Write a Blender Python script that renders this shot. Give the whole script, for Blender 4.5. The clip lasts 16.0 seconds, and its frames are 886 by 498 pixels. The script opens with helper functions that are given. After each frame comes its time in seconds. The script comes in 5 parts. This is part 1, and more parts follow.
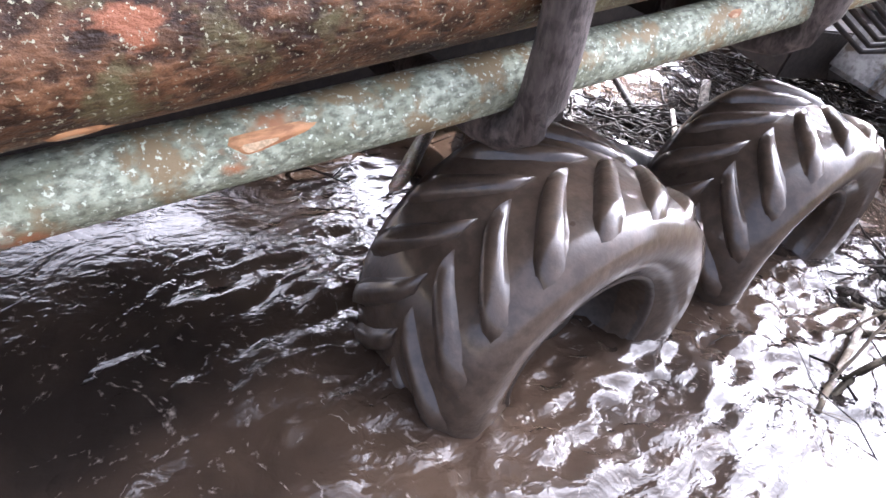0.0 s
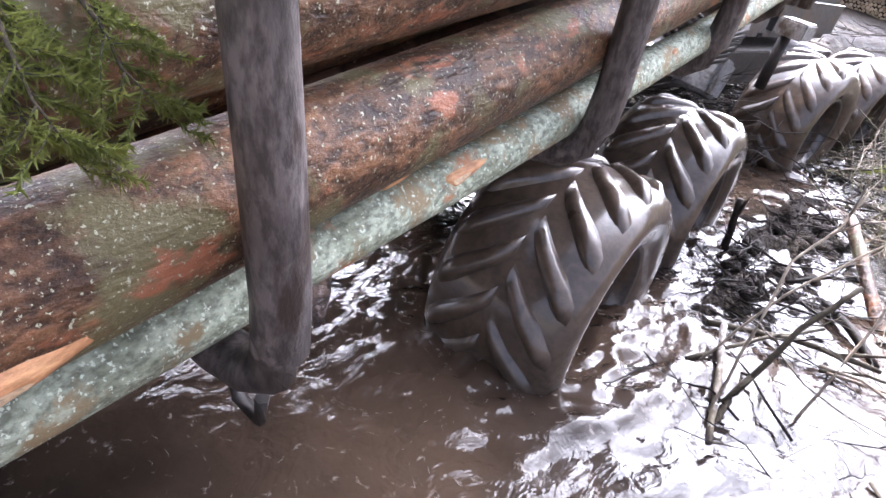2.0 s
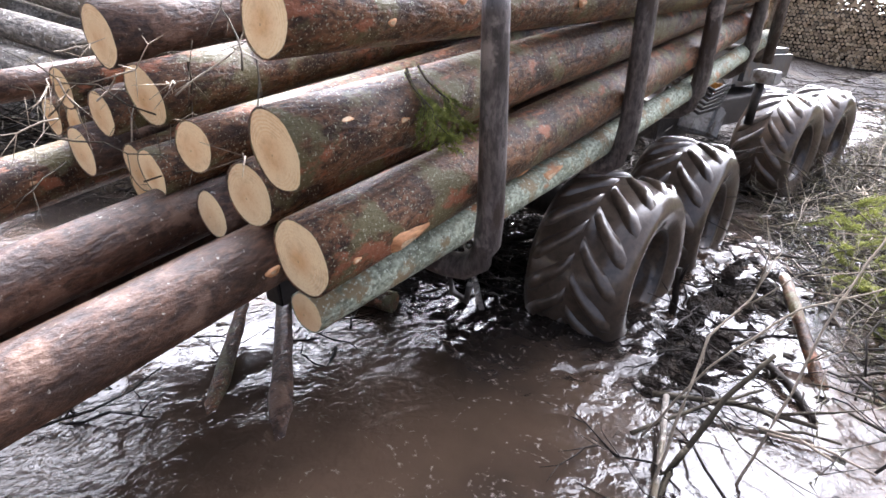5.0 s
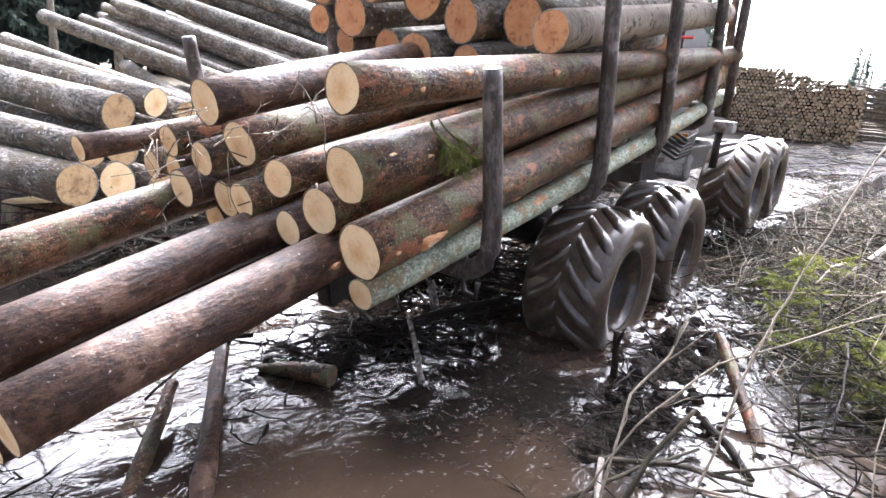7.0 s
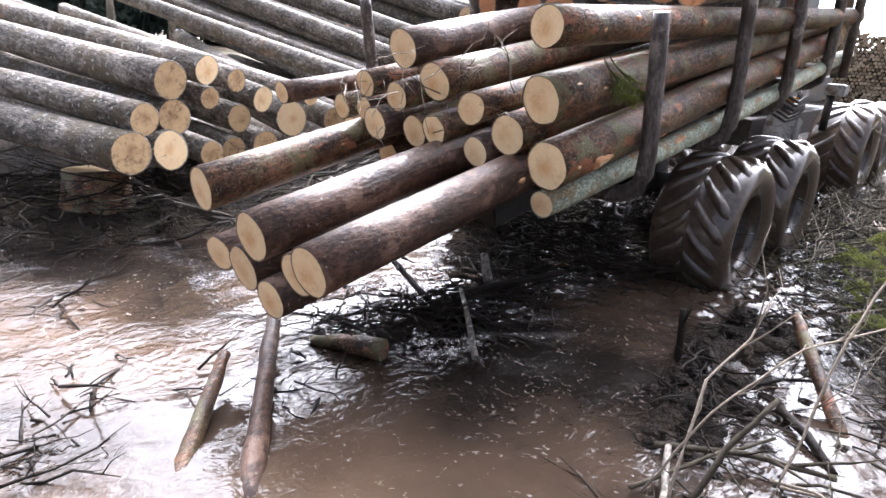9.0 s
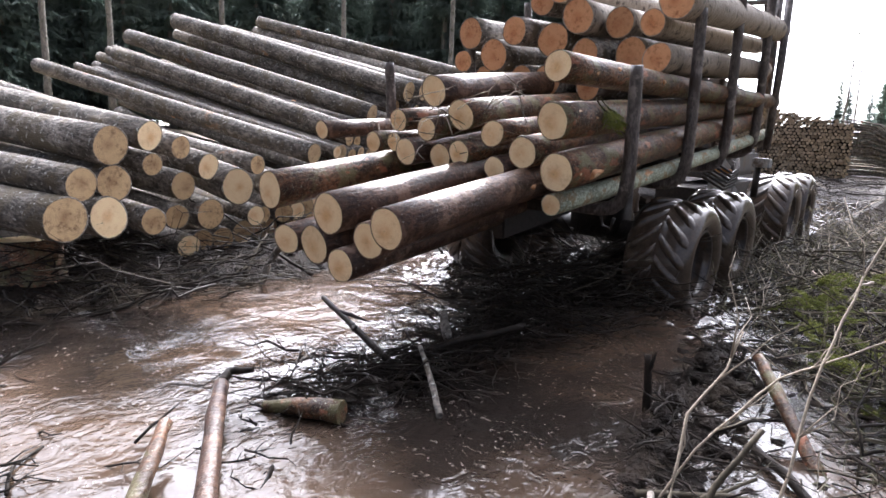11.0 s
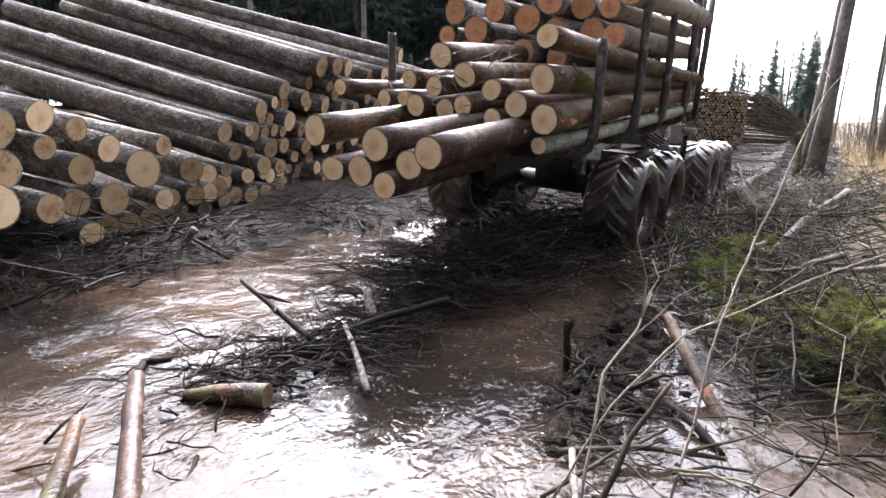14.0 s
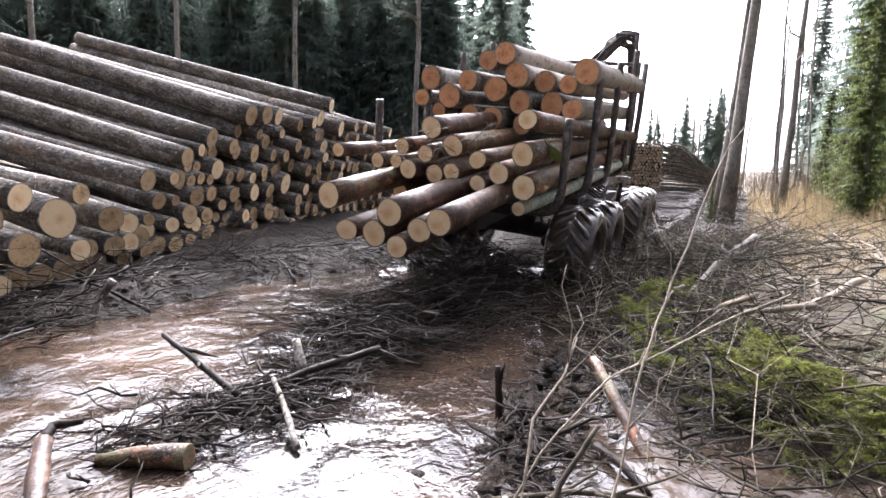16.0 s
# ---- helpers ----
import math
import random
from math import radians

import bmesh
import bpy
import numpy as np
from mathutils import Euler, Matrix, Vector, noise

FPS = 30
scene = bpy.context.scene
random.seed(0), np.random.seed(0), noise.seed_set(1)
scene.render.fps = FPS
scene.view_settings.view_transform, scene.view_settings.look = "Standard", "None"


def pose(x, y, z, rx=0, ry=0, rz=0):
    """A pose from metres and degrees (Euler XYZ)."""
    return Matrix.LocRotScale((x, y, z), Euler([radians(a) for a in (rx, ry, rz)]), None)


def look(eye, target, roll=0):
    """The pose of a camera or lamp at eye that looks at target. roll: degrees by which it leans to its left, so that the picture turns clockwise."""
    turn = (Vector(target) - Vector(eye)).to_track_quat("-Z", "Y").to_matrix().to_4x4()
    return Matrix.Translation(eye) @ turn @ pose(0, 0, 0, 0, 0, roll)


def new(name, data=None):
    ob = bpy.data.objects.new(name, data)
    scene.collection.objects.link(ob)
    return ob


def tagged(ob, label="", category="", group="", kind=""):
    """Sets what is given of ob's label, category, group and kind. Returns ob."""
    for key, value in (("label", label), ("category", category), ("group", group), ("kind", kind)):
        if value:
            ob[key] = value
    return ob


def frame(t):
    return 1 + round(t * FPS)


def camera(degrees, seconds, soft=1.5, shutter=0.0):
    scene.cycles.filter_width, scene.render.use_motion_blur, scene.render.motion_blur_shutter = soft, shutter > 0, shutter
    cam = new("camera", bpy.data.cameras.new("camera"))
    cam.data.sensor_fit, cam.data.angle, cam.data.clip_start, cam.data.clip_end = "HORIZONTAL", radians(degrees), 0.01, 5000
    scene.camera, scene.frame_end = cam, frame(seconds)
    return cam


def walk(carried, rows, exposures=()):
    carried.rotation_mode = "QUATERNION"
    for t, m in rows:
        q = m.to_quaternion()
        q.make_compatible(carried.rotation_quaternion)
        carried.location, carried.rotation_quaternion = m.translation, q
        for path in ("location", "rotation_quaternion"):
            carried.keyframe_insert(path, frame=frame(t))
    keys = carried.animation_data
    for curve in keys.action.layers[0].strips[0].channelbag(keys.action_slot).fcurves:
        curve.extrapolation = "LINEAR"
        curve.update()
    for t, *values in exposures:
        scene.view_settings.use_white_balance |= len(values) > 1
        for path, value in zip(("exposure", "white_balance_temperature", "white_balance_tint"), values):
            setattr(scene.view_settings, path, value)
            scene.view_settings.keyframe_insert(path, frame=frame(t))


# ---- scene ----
cam = camera(71.3, 16.0, soft=1.6)

# the camera's way: seconds, place, pitch + 90, lean, heading
PATH = [
    (0, 0.009, -0.325, 1.594, 54.30, -10.19, 64.04),
    (0.5, -0.072, -0.298, 1.505, 58.02, -9.00, 59.73),
    (1, -0.268, -0.309, 1.552, 56.80, -10.30, 54.87),
    (1.5, -0.378, -0.330, 1.611, 56.99, -10.42, 49.96),
    (2, -0.243, -0.255, 1.648, 60.99, -9.11, 46.95),
    (2.5, -0.219, -0.360, 1.630, 64.48, -8.12, 42.88),
    (3, -0.204, -0.416, 1.677, 67.14, -7.05, 41.63),
    (3.5, -0.157, -0.397, 1.756, 67.99, -6.76, 41.55),
    (4, -0.144, -0.364, 1.873, 65.12, -8.94, 41.54),
    (4.5, -0.066, -0.288, 1.917, 67.46, -6.40, 41.91),
    (4.7, -0.045, -0.252, 1.918, 67.17, -5.28, 43.85),
    (6.8, 0.204, -0.104, 1.912, 74.32, -3.77, 41.00),
    (7, 0.206, -0.087, 1.901, 75.07, -3.72, 41.08),
    (7.5, 0.180, -0.089, 1.916, 74.41, -3.85, 41.53),
    (8, 0.128, -0.048, 1.903, 72.35, -2.96, 43.37),
    (8.5, 0.077, -0.006, 1.884, 71.92, -2.82, 45.32),
    (8.7, 0.070, -0.002, 1.879, 71.78, -2.99, 45.45),
    (10.8, -0.050, 0.026, 1.652, 79.09, -2.15, 41.61),
    (11, -0.038, 0.018, 1.664, 79.51, -2.29, 40.23),
    (11.5, -0.037, 0.016, 1.662, 80.56, -1.67, 36.98),
    (12, -0.037, 0.010, 1.663, 80.97, -2.07, 35.97),
    (12.5, -0.033, 0.005, 1.661, 79.00, -2.17, 36.01),
    (13, -0.025, 0.005, 1.665, 77.32, -2.03, 35.66),
    (13.5, -0.023, 0.005, 1.663, 76.84, -1.75, 34.84),
    (14, -0.026, 0.010, 1.663, 77.56, -1.41, 32.70),
    (14.5, -0.017, 0.005, 1.667, 79.72, -1.11, 31.10),
    (15, -0.021, 0.007, 1.667, 81.17, -0.85, 30.22),
    (15.5, -0.016, 0.004, 1.670, 82.08, -1.10, 28.67),
    (16, -0.001, 0.001, 1.678, 82.06, -1.74, 26.51),
]
DRIVE = [
    (0, -2.050, -1.550, -0.360, 9.50, 3.00, 9.60),
    (0.5, -2.095, -1.298, -0.358, 9.57, 3.05, 9.80),
    (1, -2.140, -1.045, -0.355, 9.65, 3.10, 10.00),
    (1.5, -2.185, -0.792, -0.352, 9.73, 3.15, 10.20),
    (2, -2.230, -0.540, -0.350, 9.80, 3.20, 10.40),
    (2.5, -2.280, -0.288, -0.343, 9.87, 2.40, 9.93),
    (3, -2.330, -0.035, -0.337, 9.93, 1.60, 9.47),
    (3.5, -2.380, 0.218, -0.330, 10.00, 0.80, 9.00),
    (4, -2.465, 0.470, -0.315, 10.00, 0.50, 8.20),
    (4.5, -2.550, 0.722, -0.300, 10.00, 0.20, 7.40),
    (4.7, -2.580, 0.823, -0.300, 10.00, 0.20, 7.10),
    (6.8, -2.882, 1.907, -0.225, 11.53, 1.37, 4.09),
    (7, -2.929, 1.992, -0.225, 11.55, 1.55, 3.88),
    (7.5, -3.019, 2.255, -0.203, 11.40, 0.22, 2.19),
    (8, -3.030, 2.524, -0.151, 11.95, 0.23, 2.88),
    (8.5, -3.021, 2.816, -0.127, 11.12, 0.85, 2.89),
    (8.7, -2.987, 2.929, -0.114, 10.80, 1.04, 2.46),
    (10.8, -3.364, 4.013, 0.033, 7.06, 0.98, 1.06),
    (11, -3.357, 4.141, 0.063, 6.81, 1.58, 1.11),
    (11.5, -3.326, 4.386, 0.095, 6.42, 3.42, 1.90),
    (12, -3.316, 4.612, 0.129, 6.16, 4.96, 2.00),
    (12.5, -3.402, 4.840, 0.197, 5.39, 5.23, 0.27),
    (13, -3.448, 5.070, 0.220, 4.84, 3.88, -0.17),
    (13.5, -3.470, 5.347, 0.243, 4.69, 3.17, -0.39),
    (14, -3.486, 5.616, 0.276, 4.91, 2.74, -0.36),
    (14.5, -3.453, 5.879, 0.279, 5.11, 2.60, -0.26),
    (15, -3.400, 6.174, 0.242, 5.89, 4.50, 0.77),
    (15.5, -3.387, 6.479, 0.209, 6.47, 5.95, 0.56),
    (16, -3.389, 6.739, 0.127, 6.89, 4.78, 0.63),
]

walk(cam, [(r[0], pose(*r[1:])) for r in PATH],
     exposures=[(0.0, 2.05, 5720, 22), (2.5, 1.85, 5690, 22), (4.0, 1.42, 5750, 19), (4.7, 1.42, 5800, 19), (7.0, 1.58, 5820, 18), (8.7, 1.33, 5820, 18), (10.8, 0.62, 5880, 18), (13.0, 0.58, 5890, 19), (14.5, 0.46, 5890, 19), (16.0, 0.62, 5920, 20)])

# ---------------------------------------------------------------- light
SUN_SIDE, SUN_UP = radians(37), radians(34)      # to the left of straight ahead, above the horizon
world = bpy.data.worlds.new("sky")
scene.world = world
world.use_nodes = True
wn = world.node_tree
wn.nodes.clear()
sky = wn.nodes.new("ShaderNodeTexSky")
sky.sky_type = 'NISHITA'
sky.sun_disc = False
sky.sun_elevation, sky.sun_rotation = SUN_UP, -SUN_SIDE
sky.air_density, sky.dust_density, sky.ozone_density = 1.0, 4.0, 1.0
# thin bright haze, strongest round the sun
sun_way = Vector((-math.sin(SUN_SIDE) * math.cos(SUN_UP), math.cos(SUN_SIDE) * math.cos(SUN_UP), math.sin(SUN_UP)))
spot = wn.nodes.new("ShaderNodeTexCoord")
near_sun = wn.nodes.new("ShaderNodeVectorMath")
near_sun.operation = 'DOT_PRODUCT'
near_sun.inputs[1].default_value = sun_way
half_turn = wn.nodes.new("ShaderNodeMath")
half_turn.operation = 'MULTIPLY_ADD'
half_turn.inputs[1].default_value = half_turn.inputs[2].default_value = 0.5
glow = wn.nodes.new("ShaderNodeMath")
glow.operation = 'POWER'
glow.inputs[1].default_value = 9.0
haze = wn.nodes.new("ShaderNodeMixRGB")
haze.inputs[1].default_value, haze.inputs[2].default_value = (2.3, 2.45, 2.75, 1), (178.0, 175.0, 171.0, 1)
veil = wn.nodes.new("ShaderNodeMixRGB")
veil.inputs[0].default_value = 0.8
back = wn.nodes.new("ShaderNodeBackground")
back.inputs[1].default_value = 0.105
wout = wn.nodes.new("ShaderNodeOutputWorld")
wn.links.new(spot.outputs["Generated"], near_sun.inputs[0])
wn.links.new(near_sun.outputs["Value"], half_turn.inputs[0])
wn.links.new(half_turn.outputs[0], glow.inputs[0])
wn.links.new(glow.outputs[0], haze.inputs[0])
wn.links.new(sky.outputs[0], veil.inputs[1])
wn.links.new(haze.outputs[0], veil.inputs[2])
wn.links.new(veil.outputs[0], back.inputs[0])
wn.links.new(back.outputs[0], wout.inputs[0])

sun_data = bpy.data.lights.new("sun", 'SUN')
sun_data.energy, sun_data.angle, sun_data.color = 5.0, radians(1.0), (1.0, 0.93, 0.82)
sun = new("sun", sun_data)
sun.matrix_world = look(sun_way * 60, (0, 0, 0))


# ---------------------------------------------------------------- materials
def grain(name, low, high, size=8.0, stretch=(1, 1, 1), rough=(0.6, 0.9), bump=0.3, depth=0.01, specks=None,
          patch=None, patch2=None, contrast=0.0, metal=0.0, spec=0.5, vary=0.12, fine=5.0, coat=0.0):
    """A surface with a coarse and a fine grain; specks and patches are (colour, size, share)."""
    m = bpy.data.materials.new(name)
    m.use_nodes = True
    t = m.node_tree
    n, ln = t.nodes, t.links
    b = n["Principled BSDF"]
    co = n.new("ShaderNodeTexCoord")
    mp = n.new("ShaderNodeMapping")
    mp.inputs["Scale"].default_value = stretch
    info = n.new("ShaderNodeObjectInfo")
    shift = n.new("ShaderNodeVectorMath")
    shift.operation = 'MULTIPLY_ADD'
    ln.new(info.outputs["Random"], shift.inputs[0])
    shift.inputs[1].default_value = (37.0, 11.0, 23.0)
    ln.new(co.outputs["Object"], shift.inputs[2])
    ln.new(shift.outputs[0], mp.inputs["Vector"])

    def noise_at(scale, detail=6, src=None):
        k = n.new("ShaderNodeTexNoise")
        k.inputs["Scale"].default_value, k.inputs["Detail"].default_value = scale, detail
        k.inputs["Roughness"].default_value = 0.62
        ln.new((src or mp).outputs[0], k.inputs["Vector"])
        return k

    def mixed(fac, a, c):
        k = n.new("ShaderNodeMixRGB")
        ln.new(fac, k.inputs[0])
        for s, v in ((1, a), (2, c)):
            if isinstance(v, tuple):
                k.inputs[s].default_value = (*v, 1)
            else:
                ln.new(v, k.inputs[s])
        return k.outputs[0]

    def ramp(src, lo, hi):
        k = n.new("ShaderNodeMapRange")
        k.inputs["From Min"].default_value, k.inputs["From Max"].default_value = lo, hi
        ln.new(src, k.inputs["Value"])
        return k.outputs[0]

    big, small = noise_at(size), noise_at(size * fine, 4)
    col = mixed(ramp(big.outputs[0], 0.3 + contrast, 0.7 - contrast), low, high)
    dark = mixed(ramp(small.outputs[0], 0.38, 0.58), tuple(c * (0.55 - 2.5 * contrast) for c in low), col)
    fade = n.new("ShaderNodeMixRGB")
    fade.inputs[0].default_value = 0.6 + 2.5 * contrast
    ln.new(col, fade.inputs[1])
    ln.new(dark, fade.inputs[2])
    col = fade.outputs[0]
    if patch:
        k = noise_at(patch[1], 5, shift)
        col = mixed(ramp(k.outputs[0], 1 - patch[2] - 0.03, 1 - patch[2] + 0.05), col, patch[0])
    if patch2:
        k = noise_at(patch2[1], 5, mp)
        col = mixed(ramp(k.outputs[0], 1 - patch2[2] - 0.02, 1 - patch2[2] + 0.03), col, patch2[0])
    if specks:
        k = noise_at(specks[1], 3, shift)
        col = mixed(ramp(k.outputs[0], 1 - specks[2] - 0.02, 1 - specks[2] + 0.03), col, specks[0])
    hue = n.new("ShaderNodeHueSaturation")
    v = n.new("ShaderNodeMapRange")
    v.inputs["To Min"].default_value, v.inputs["To Max"].default_value = 1 - vary, 1 + vary
    ln.new(info.outputs["Random"], v.inputs["Value"])
    ln.new(v.outputs[0], hue.inputs["Value"])
    ln.new(col, hue.inputs["Color"])
    ln.new(hue.outputs[0], b.inputs["Base Color"])
    r = n.new("ShaderNodeMapRange")
    r.inputs["To Min"].default_value, r.inputs["To Max"].default_value = rough
    ln.new(big.outputs[0], r.inputs["Value"])
    ln.new(r.outputs[0], b.inputs["Roughness"])
    b.inputs["Metallic"].default_value = metal
    b.inputs["Specular IOR Level"].default_value = spec
    b.inputs["Coat Weight"].default_value = coat
    b.inputs["Coat Roughness"].default_value = 0.12
    bp = n.new("ShaderNodeBump")
    bp.inputs["Strength"].default_value, bp.inputs["Distance"].default_value = bump, depth
    add = n.new("ShaderNodeMath")
    ln.new(big.outputs[0], add.inputs[0])
    ln.new(small.outputs[0], add.inputs[1])
    ln.new(add.outputs[0], bp.inputs["Height"])
    ln.new(bp.outputs[0], b.inputs["Normal"])
    return m


def sawn(name, pale, deep, ring=150.0, dirt=1.0):
    """A sawn log end: growth rings round the pith, dark heart, pale sapwood, saw marks."""
    m = bpy.data.materials.new(name)
    m.use_nodes = True
    t = m.node_tree
    n, ln = t.nodes, t.links
    b = n["Principled BSDF"]
    co = n.new("ShaderNodeTexCoord")
    sp = n.new("ShaderNodeSeparateXYZ")
    ln.new(co.outputs["Object"], sp.inputs[0])
    flat = n.new("ShaderNodeCombineXYZ")
    ln.new(sp.outputs[0], flat.inputs[0])
    ln.new(sp.outputs[2], flat.inputs[1])
    wob = n.new("ShaderNodeTexNoise")
    wob.inputs["Scale"].default_value = 9.0
    ln.new(co.outputs["Object"], wob.inputs["Vector"])
    ad = n.new("ShaderNodeVectorMath")
    ad.operation = 'MULTIPLY_ADD'
    ad.inputs[1].default_value = (0.03, 0.03, 0.0)
    ln.new(wob.outputs["Color"], ad.inputs[0])
    ln.new(flat.outputs[0], ad.inputs[2])
    le = n.new("ShaderNodeVectorMath")
    le.operation = 'LENGTH'
    ln.new(ad.outputs[0], le.inputs[0])
    wave = n.new("ShaderNodeMath")
    wave.operation = 'MULTIPLY'
    wave.inputs[1].default_value = ring * 3.5
    ln.new(le.outputs["Value"], wave.inputs[0])
    si = n.new("ShaderNodeMath")
    si.operation = 'SINE'
    ln.new(wave.outputs[0], si.inputs[0])
    info = n.new("ShaderNodeObjectInfo")

    def noise_at(scale, detail, drift):
        k = n.new("ShaderNodeTexNoise")
        k.inputs["Scale"].default_value, k.inputs["Detail"].default_value = scale, detail
        k.inputs["Roughness"].default_value = 0.65
        mv = n.new("ShaderNodeVectorMath")
        mv.operation = 'MULTIPLY_ADD'
        mv.inputs[1].default_value = (drift, drift * 0.7, drift * 1.3)
        ln.new(info.outputs["Random"], mv.inputs[0])
        ln.new(co.outputs["Object"], mv.inputs[2])
        ln.new(mv.outputs[0], k.inputs["Vector"])
        return k.outputs[0]

    def span(src, lo, hi, a=0.0, c=1.0):
        k = n.new("ShaderNodeMapRange")
        for s, val in zip(("From Min", "From Max", "To Min", "To Max"), (lo, hi, a, c)):
            k.inputs[s].default_value = val
        ln.new(src, k.inputs["Value"])
        return k.outputs[0]

    def maths(op, x, y):
        k = n.new("ShaderNodeMath")
        k.operation = op
        for s, val in ((0, x), (1, y)):
            if isinstance(val, float):
                k.inputs[s].default_value = val
            else:
                ln.new(val, k.inputs[s])
        return k.outputs[0]

    def over(fac, low, col):
        k = n.new("ShaderNodeMixRGB")
        ln.new(fac, k.inputs[0])
        k.inputs[2].default_value = (*col, 1)
        if isinstance(low, tuple):
            k.inputs[1].default_value = (*low, 1)
        else:
            ln.new(low, k.inputs[1])
        return k.outputs[0]

    cloud, blot, fine = noise_at(7.0, 3, 41.0), noise_at(26.0, 5, 17.0), noise_at(120.0, 4, 29.0)
    ring = maths('MULTIPLY', span(si.outputs[0], -0.4, 1.0, 0.0, 0.4), span(cloud, 0.35, 0.65))
    heart = maths('MULTIPLY', span(le.outputs["Value"], 0.025, 0.085, 0.75, 0.0), span(cloud, 0.3, 0.6, 0.25, 1.0))
    stain = span(blot, 0.48, 0.66, 0.0, 0.85 * dirt)
    col = over(maths('MAXIMUM', ring, heart), pale, deep)
    col = over(maths('MULTIPLY', stain, span(cloud, 0.40, 0.58)), col, tuple(x * 0.62 for x in deep))
    col = over(span(fine, 0.5, 0.75, 0.0, 0.4), col, tuple(x * 0.8 for x in deep))
    col = over(span(le.outputs["Value"], 0.0, 0.006, 0.8, 0.0), col, tuple(x * 0.4 for x in deep))
    st_out = maths('ADD', blot, fine)
    v = n.new("ShaderNodeMapRange")
    v.inputs["To Min"].default_value, v.inputs["To Max"].default_value = 1.0 - 0.3 * dirt, 1.05
    ln.new(info.outputs["Random"], v.inputs["Value"])
    hue = n.new("ShaderNodeHueSaturation")
    ln.new(v.outputs[0], hue.inputs["Value"])
    ln.new(col, hue.inputs["Color"])
    ln.new(hue.outputs[0], b.inputs["Base Color"])
    b.inputs["Roughness"].default_value = 0.75
    bp = n.new("ShaderNodeBump")
    bp.inputs["Strength"].default_value, bp.inputs["Distance"].default_value = 0.35, 0.004
    ln.new(st_out, bp.inputs["Height"])
    ln.new(bp.outputs[0], b.inputs["Normal"])
    return m


def muddy_water():
    m = bpy.data.materials.new("muddy_water")
    m.use_nodes = True
    t = m.node_tree
    n, ln = t.nodes, t.links
    b = n["Principled BSDF"]
    co = n.new("ShaderNodeNewGeometry")
    a = n.new("ShaderNodeTexNoise")
    a.inputs["Scale"].default_value, a.inputs["Detail"].default_value = 0.5, 6
    ln.new(co.outputs["Position"], a.inputs["Vector"])
    mr = n.new("ShaderNodeMapRange")
    mr.inputs["From Min"].default_value, mr.inputs["From Max"].default_value = 0.42, 0.70
    ln.new(a.outputs[0], mr.inputs["Value"])
    mx = n.new("ShaderNodeMixRGB")
    mx.inputs[1].default_value, mx.inputs[2].default_value = (0.017, 0.0132, 0.0108, 1), (0.108, 0.071, 0.047, 1)
    ln.new(mr.outputs[0], mx.inputs[0])
    # thin curling streaks of foam and silt
    curl = n.new("ShaderNodeTexNoise")
    curl.inputs["Scale"].default_value, curl.inputs["Detail"].default_value = 1.9, 5
    curl.inputs["Distortion"].default_value = 2.6
    ln.new(co.outputs["Position"], curl.inputs["Vector"])
    mid = n.new("ShaderNodeMath")
    mid.operation = 'SUBTRACT'
    mid.inputs[1].default_value = 0.5
    ln.new(curl.outputs[0], mid.inputs[0])
    off = n.new("ShaderNodeMath")
    off.operation = 'ABSOLUTE'
    ln.new(mid.outputs[0], off.inputs[0])
    line = n.new("ShaderNodeMapRange")
    line.inputs["From Min"].default_value, line.inputs["From Max"].default_value = 0.016, 0.003
    ln.new(off.outputs[0], line.inputs["Value"])
    bits = n.new("ShaderNodeTexNoise")
    bits.inputs["Scale"].default_value, bits.inputs["Detail"].default_value = 30.0, 3
    ln.new(co.outputs["Position"], bits.inputs["Vector"])
    some = n.new("ShaderNodeMapRange")
    some.inputs["From Min"].default_value, some.inputs["From Max"].default_value = 0.52, 0.7
    ln.new(bits.outputs[0], some.inputs["Value"])
    foam = n.new("ShaderNodeMath")
    foam.operation = 'MULTIPLY'
    ln.new(line.outputs[0], foam.inputs[0])
    ln.new(some.outputs[0], foam.inputs[1])
    froth = n.new("ShaderNodeMixRGB")
    froth.inputs[2].default_value = (0.22, 0.19, 0.165, 1)
    ln.new(foam.outputs[0], froth.inputs[0])
    ln.new(mx.outputs[0], froth.inputs[1])
    ln.new(froth.outputs[0], b.inputs["Base Color"])
    dull = n.new("ShaderNodeMapRange")
    dull.inputs["To Min"].default_value, dull.inputs["To Max"].default_value = 0.05, 0.5
    ln.new(foam.outputs[0], dull.inputs["Value"])
    ln.new(dull.outputs[0], b.inputs["Roughness"])
    b.inputs["IOR"].default_value = 1.33
    warp = n.new("ShaderNodeMapping")
    warp.inputs["Scale"].default_value = (1.0, 0.72, 1.0)
    warp.inputs["Rotation"].default_value = (0, 0, 0.5)
    ln.new(co.outputs["Position"], warp.inputs["Vector"])
    r1 = n.new("ShaderNodeTexNoise")
    r1.inputs["Scale"].default_value, r1.inputs["Detail"].default_value = 6.0, 3
    r1.inputs["Distortion"].default_value = 1.4
    r2 = n.new("ShaderNodeTexNoise")
    r2.inputs["Scale"].default_value, r2.inputs["Detail"].default_value = 24.0, 4
    r2.inputs["Distortion"].default_value = 0.8
    for k in (r1, r2):
        ln.new(warp.outputs[0], k.inputs["Vector"])
    half = n.new("ShaderNodeMath")
    half.operation = 'MULTIPLY_ADD'
    half.inputs[1].default_value = 0.3
    ln.new(r2.outputs[0], half.inputs[0])
    ln.new(r1.outputs[0], half.inputs[2])
    bp = n.new("ShaderNodeBump")
    bp.inputs["Distance"].default_value = 0.045
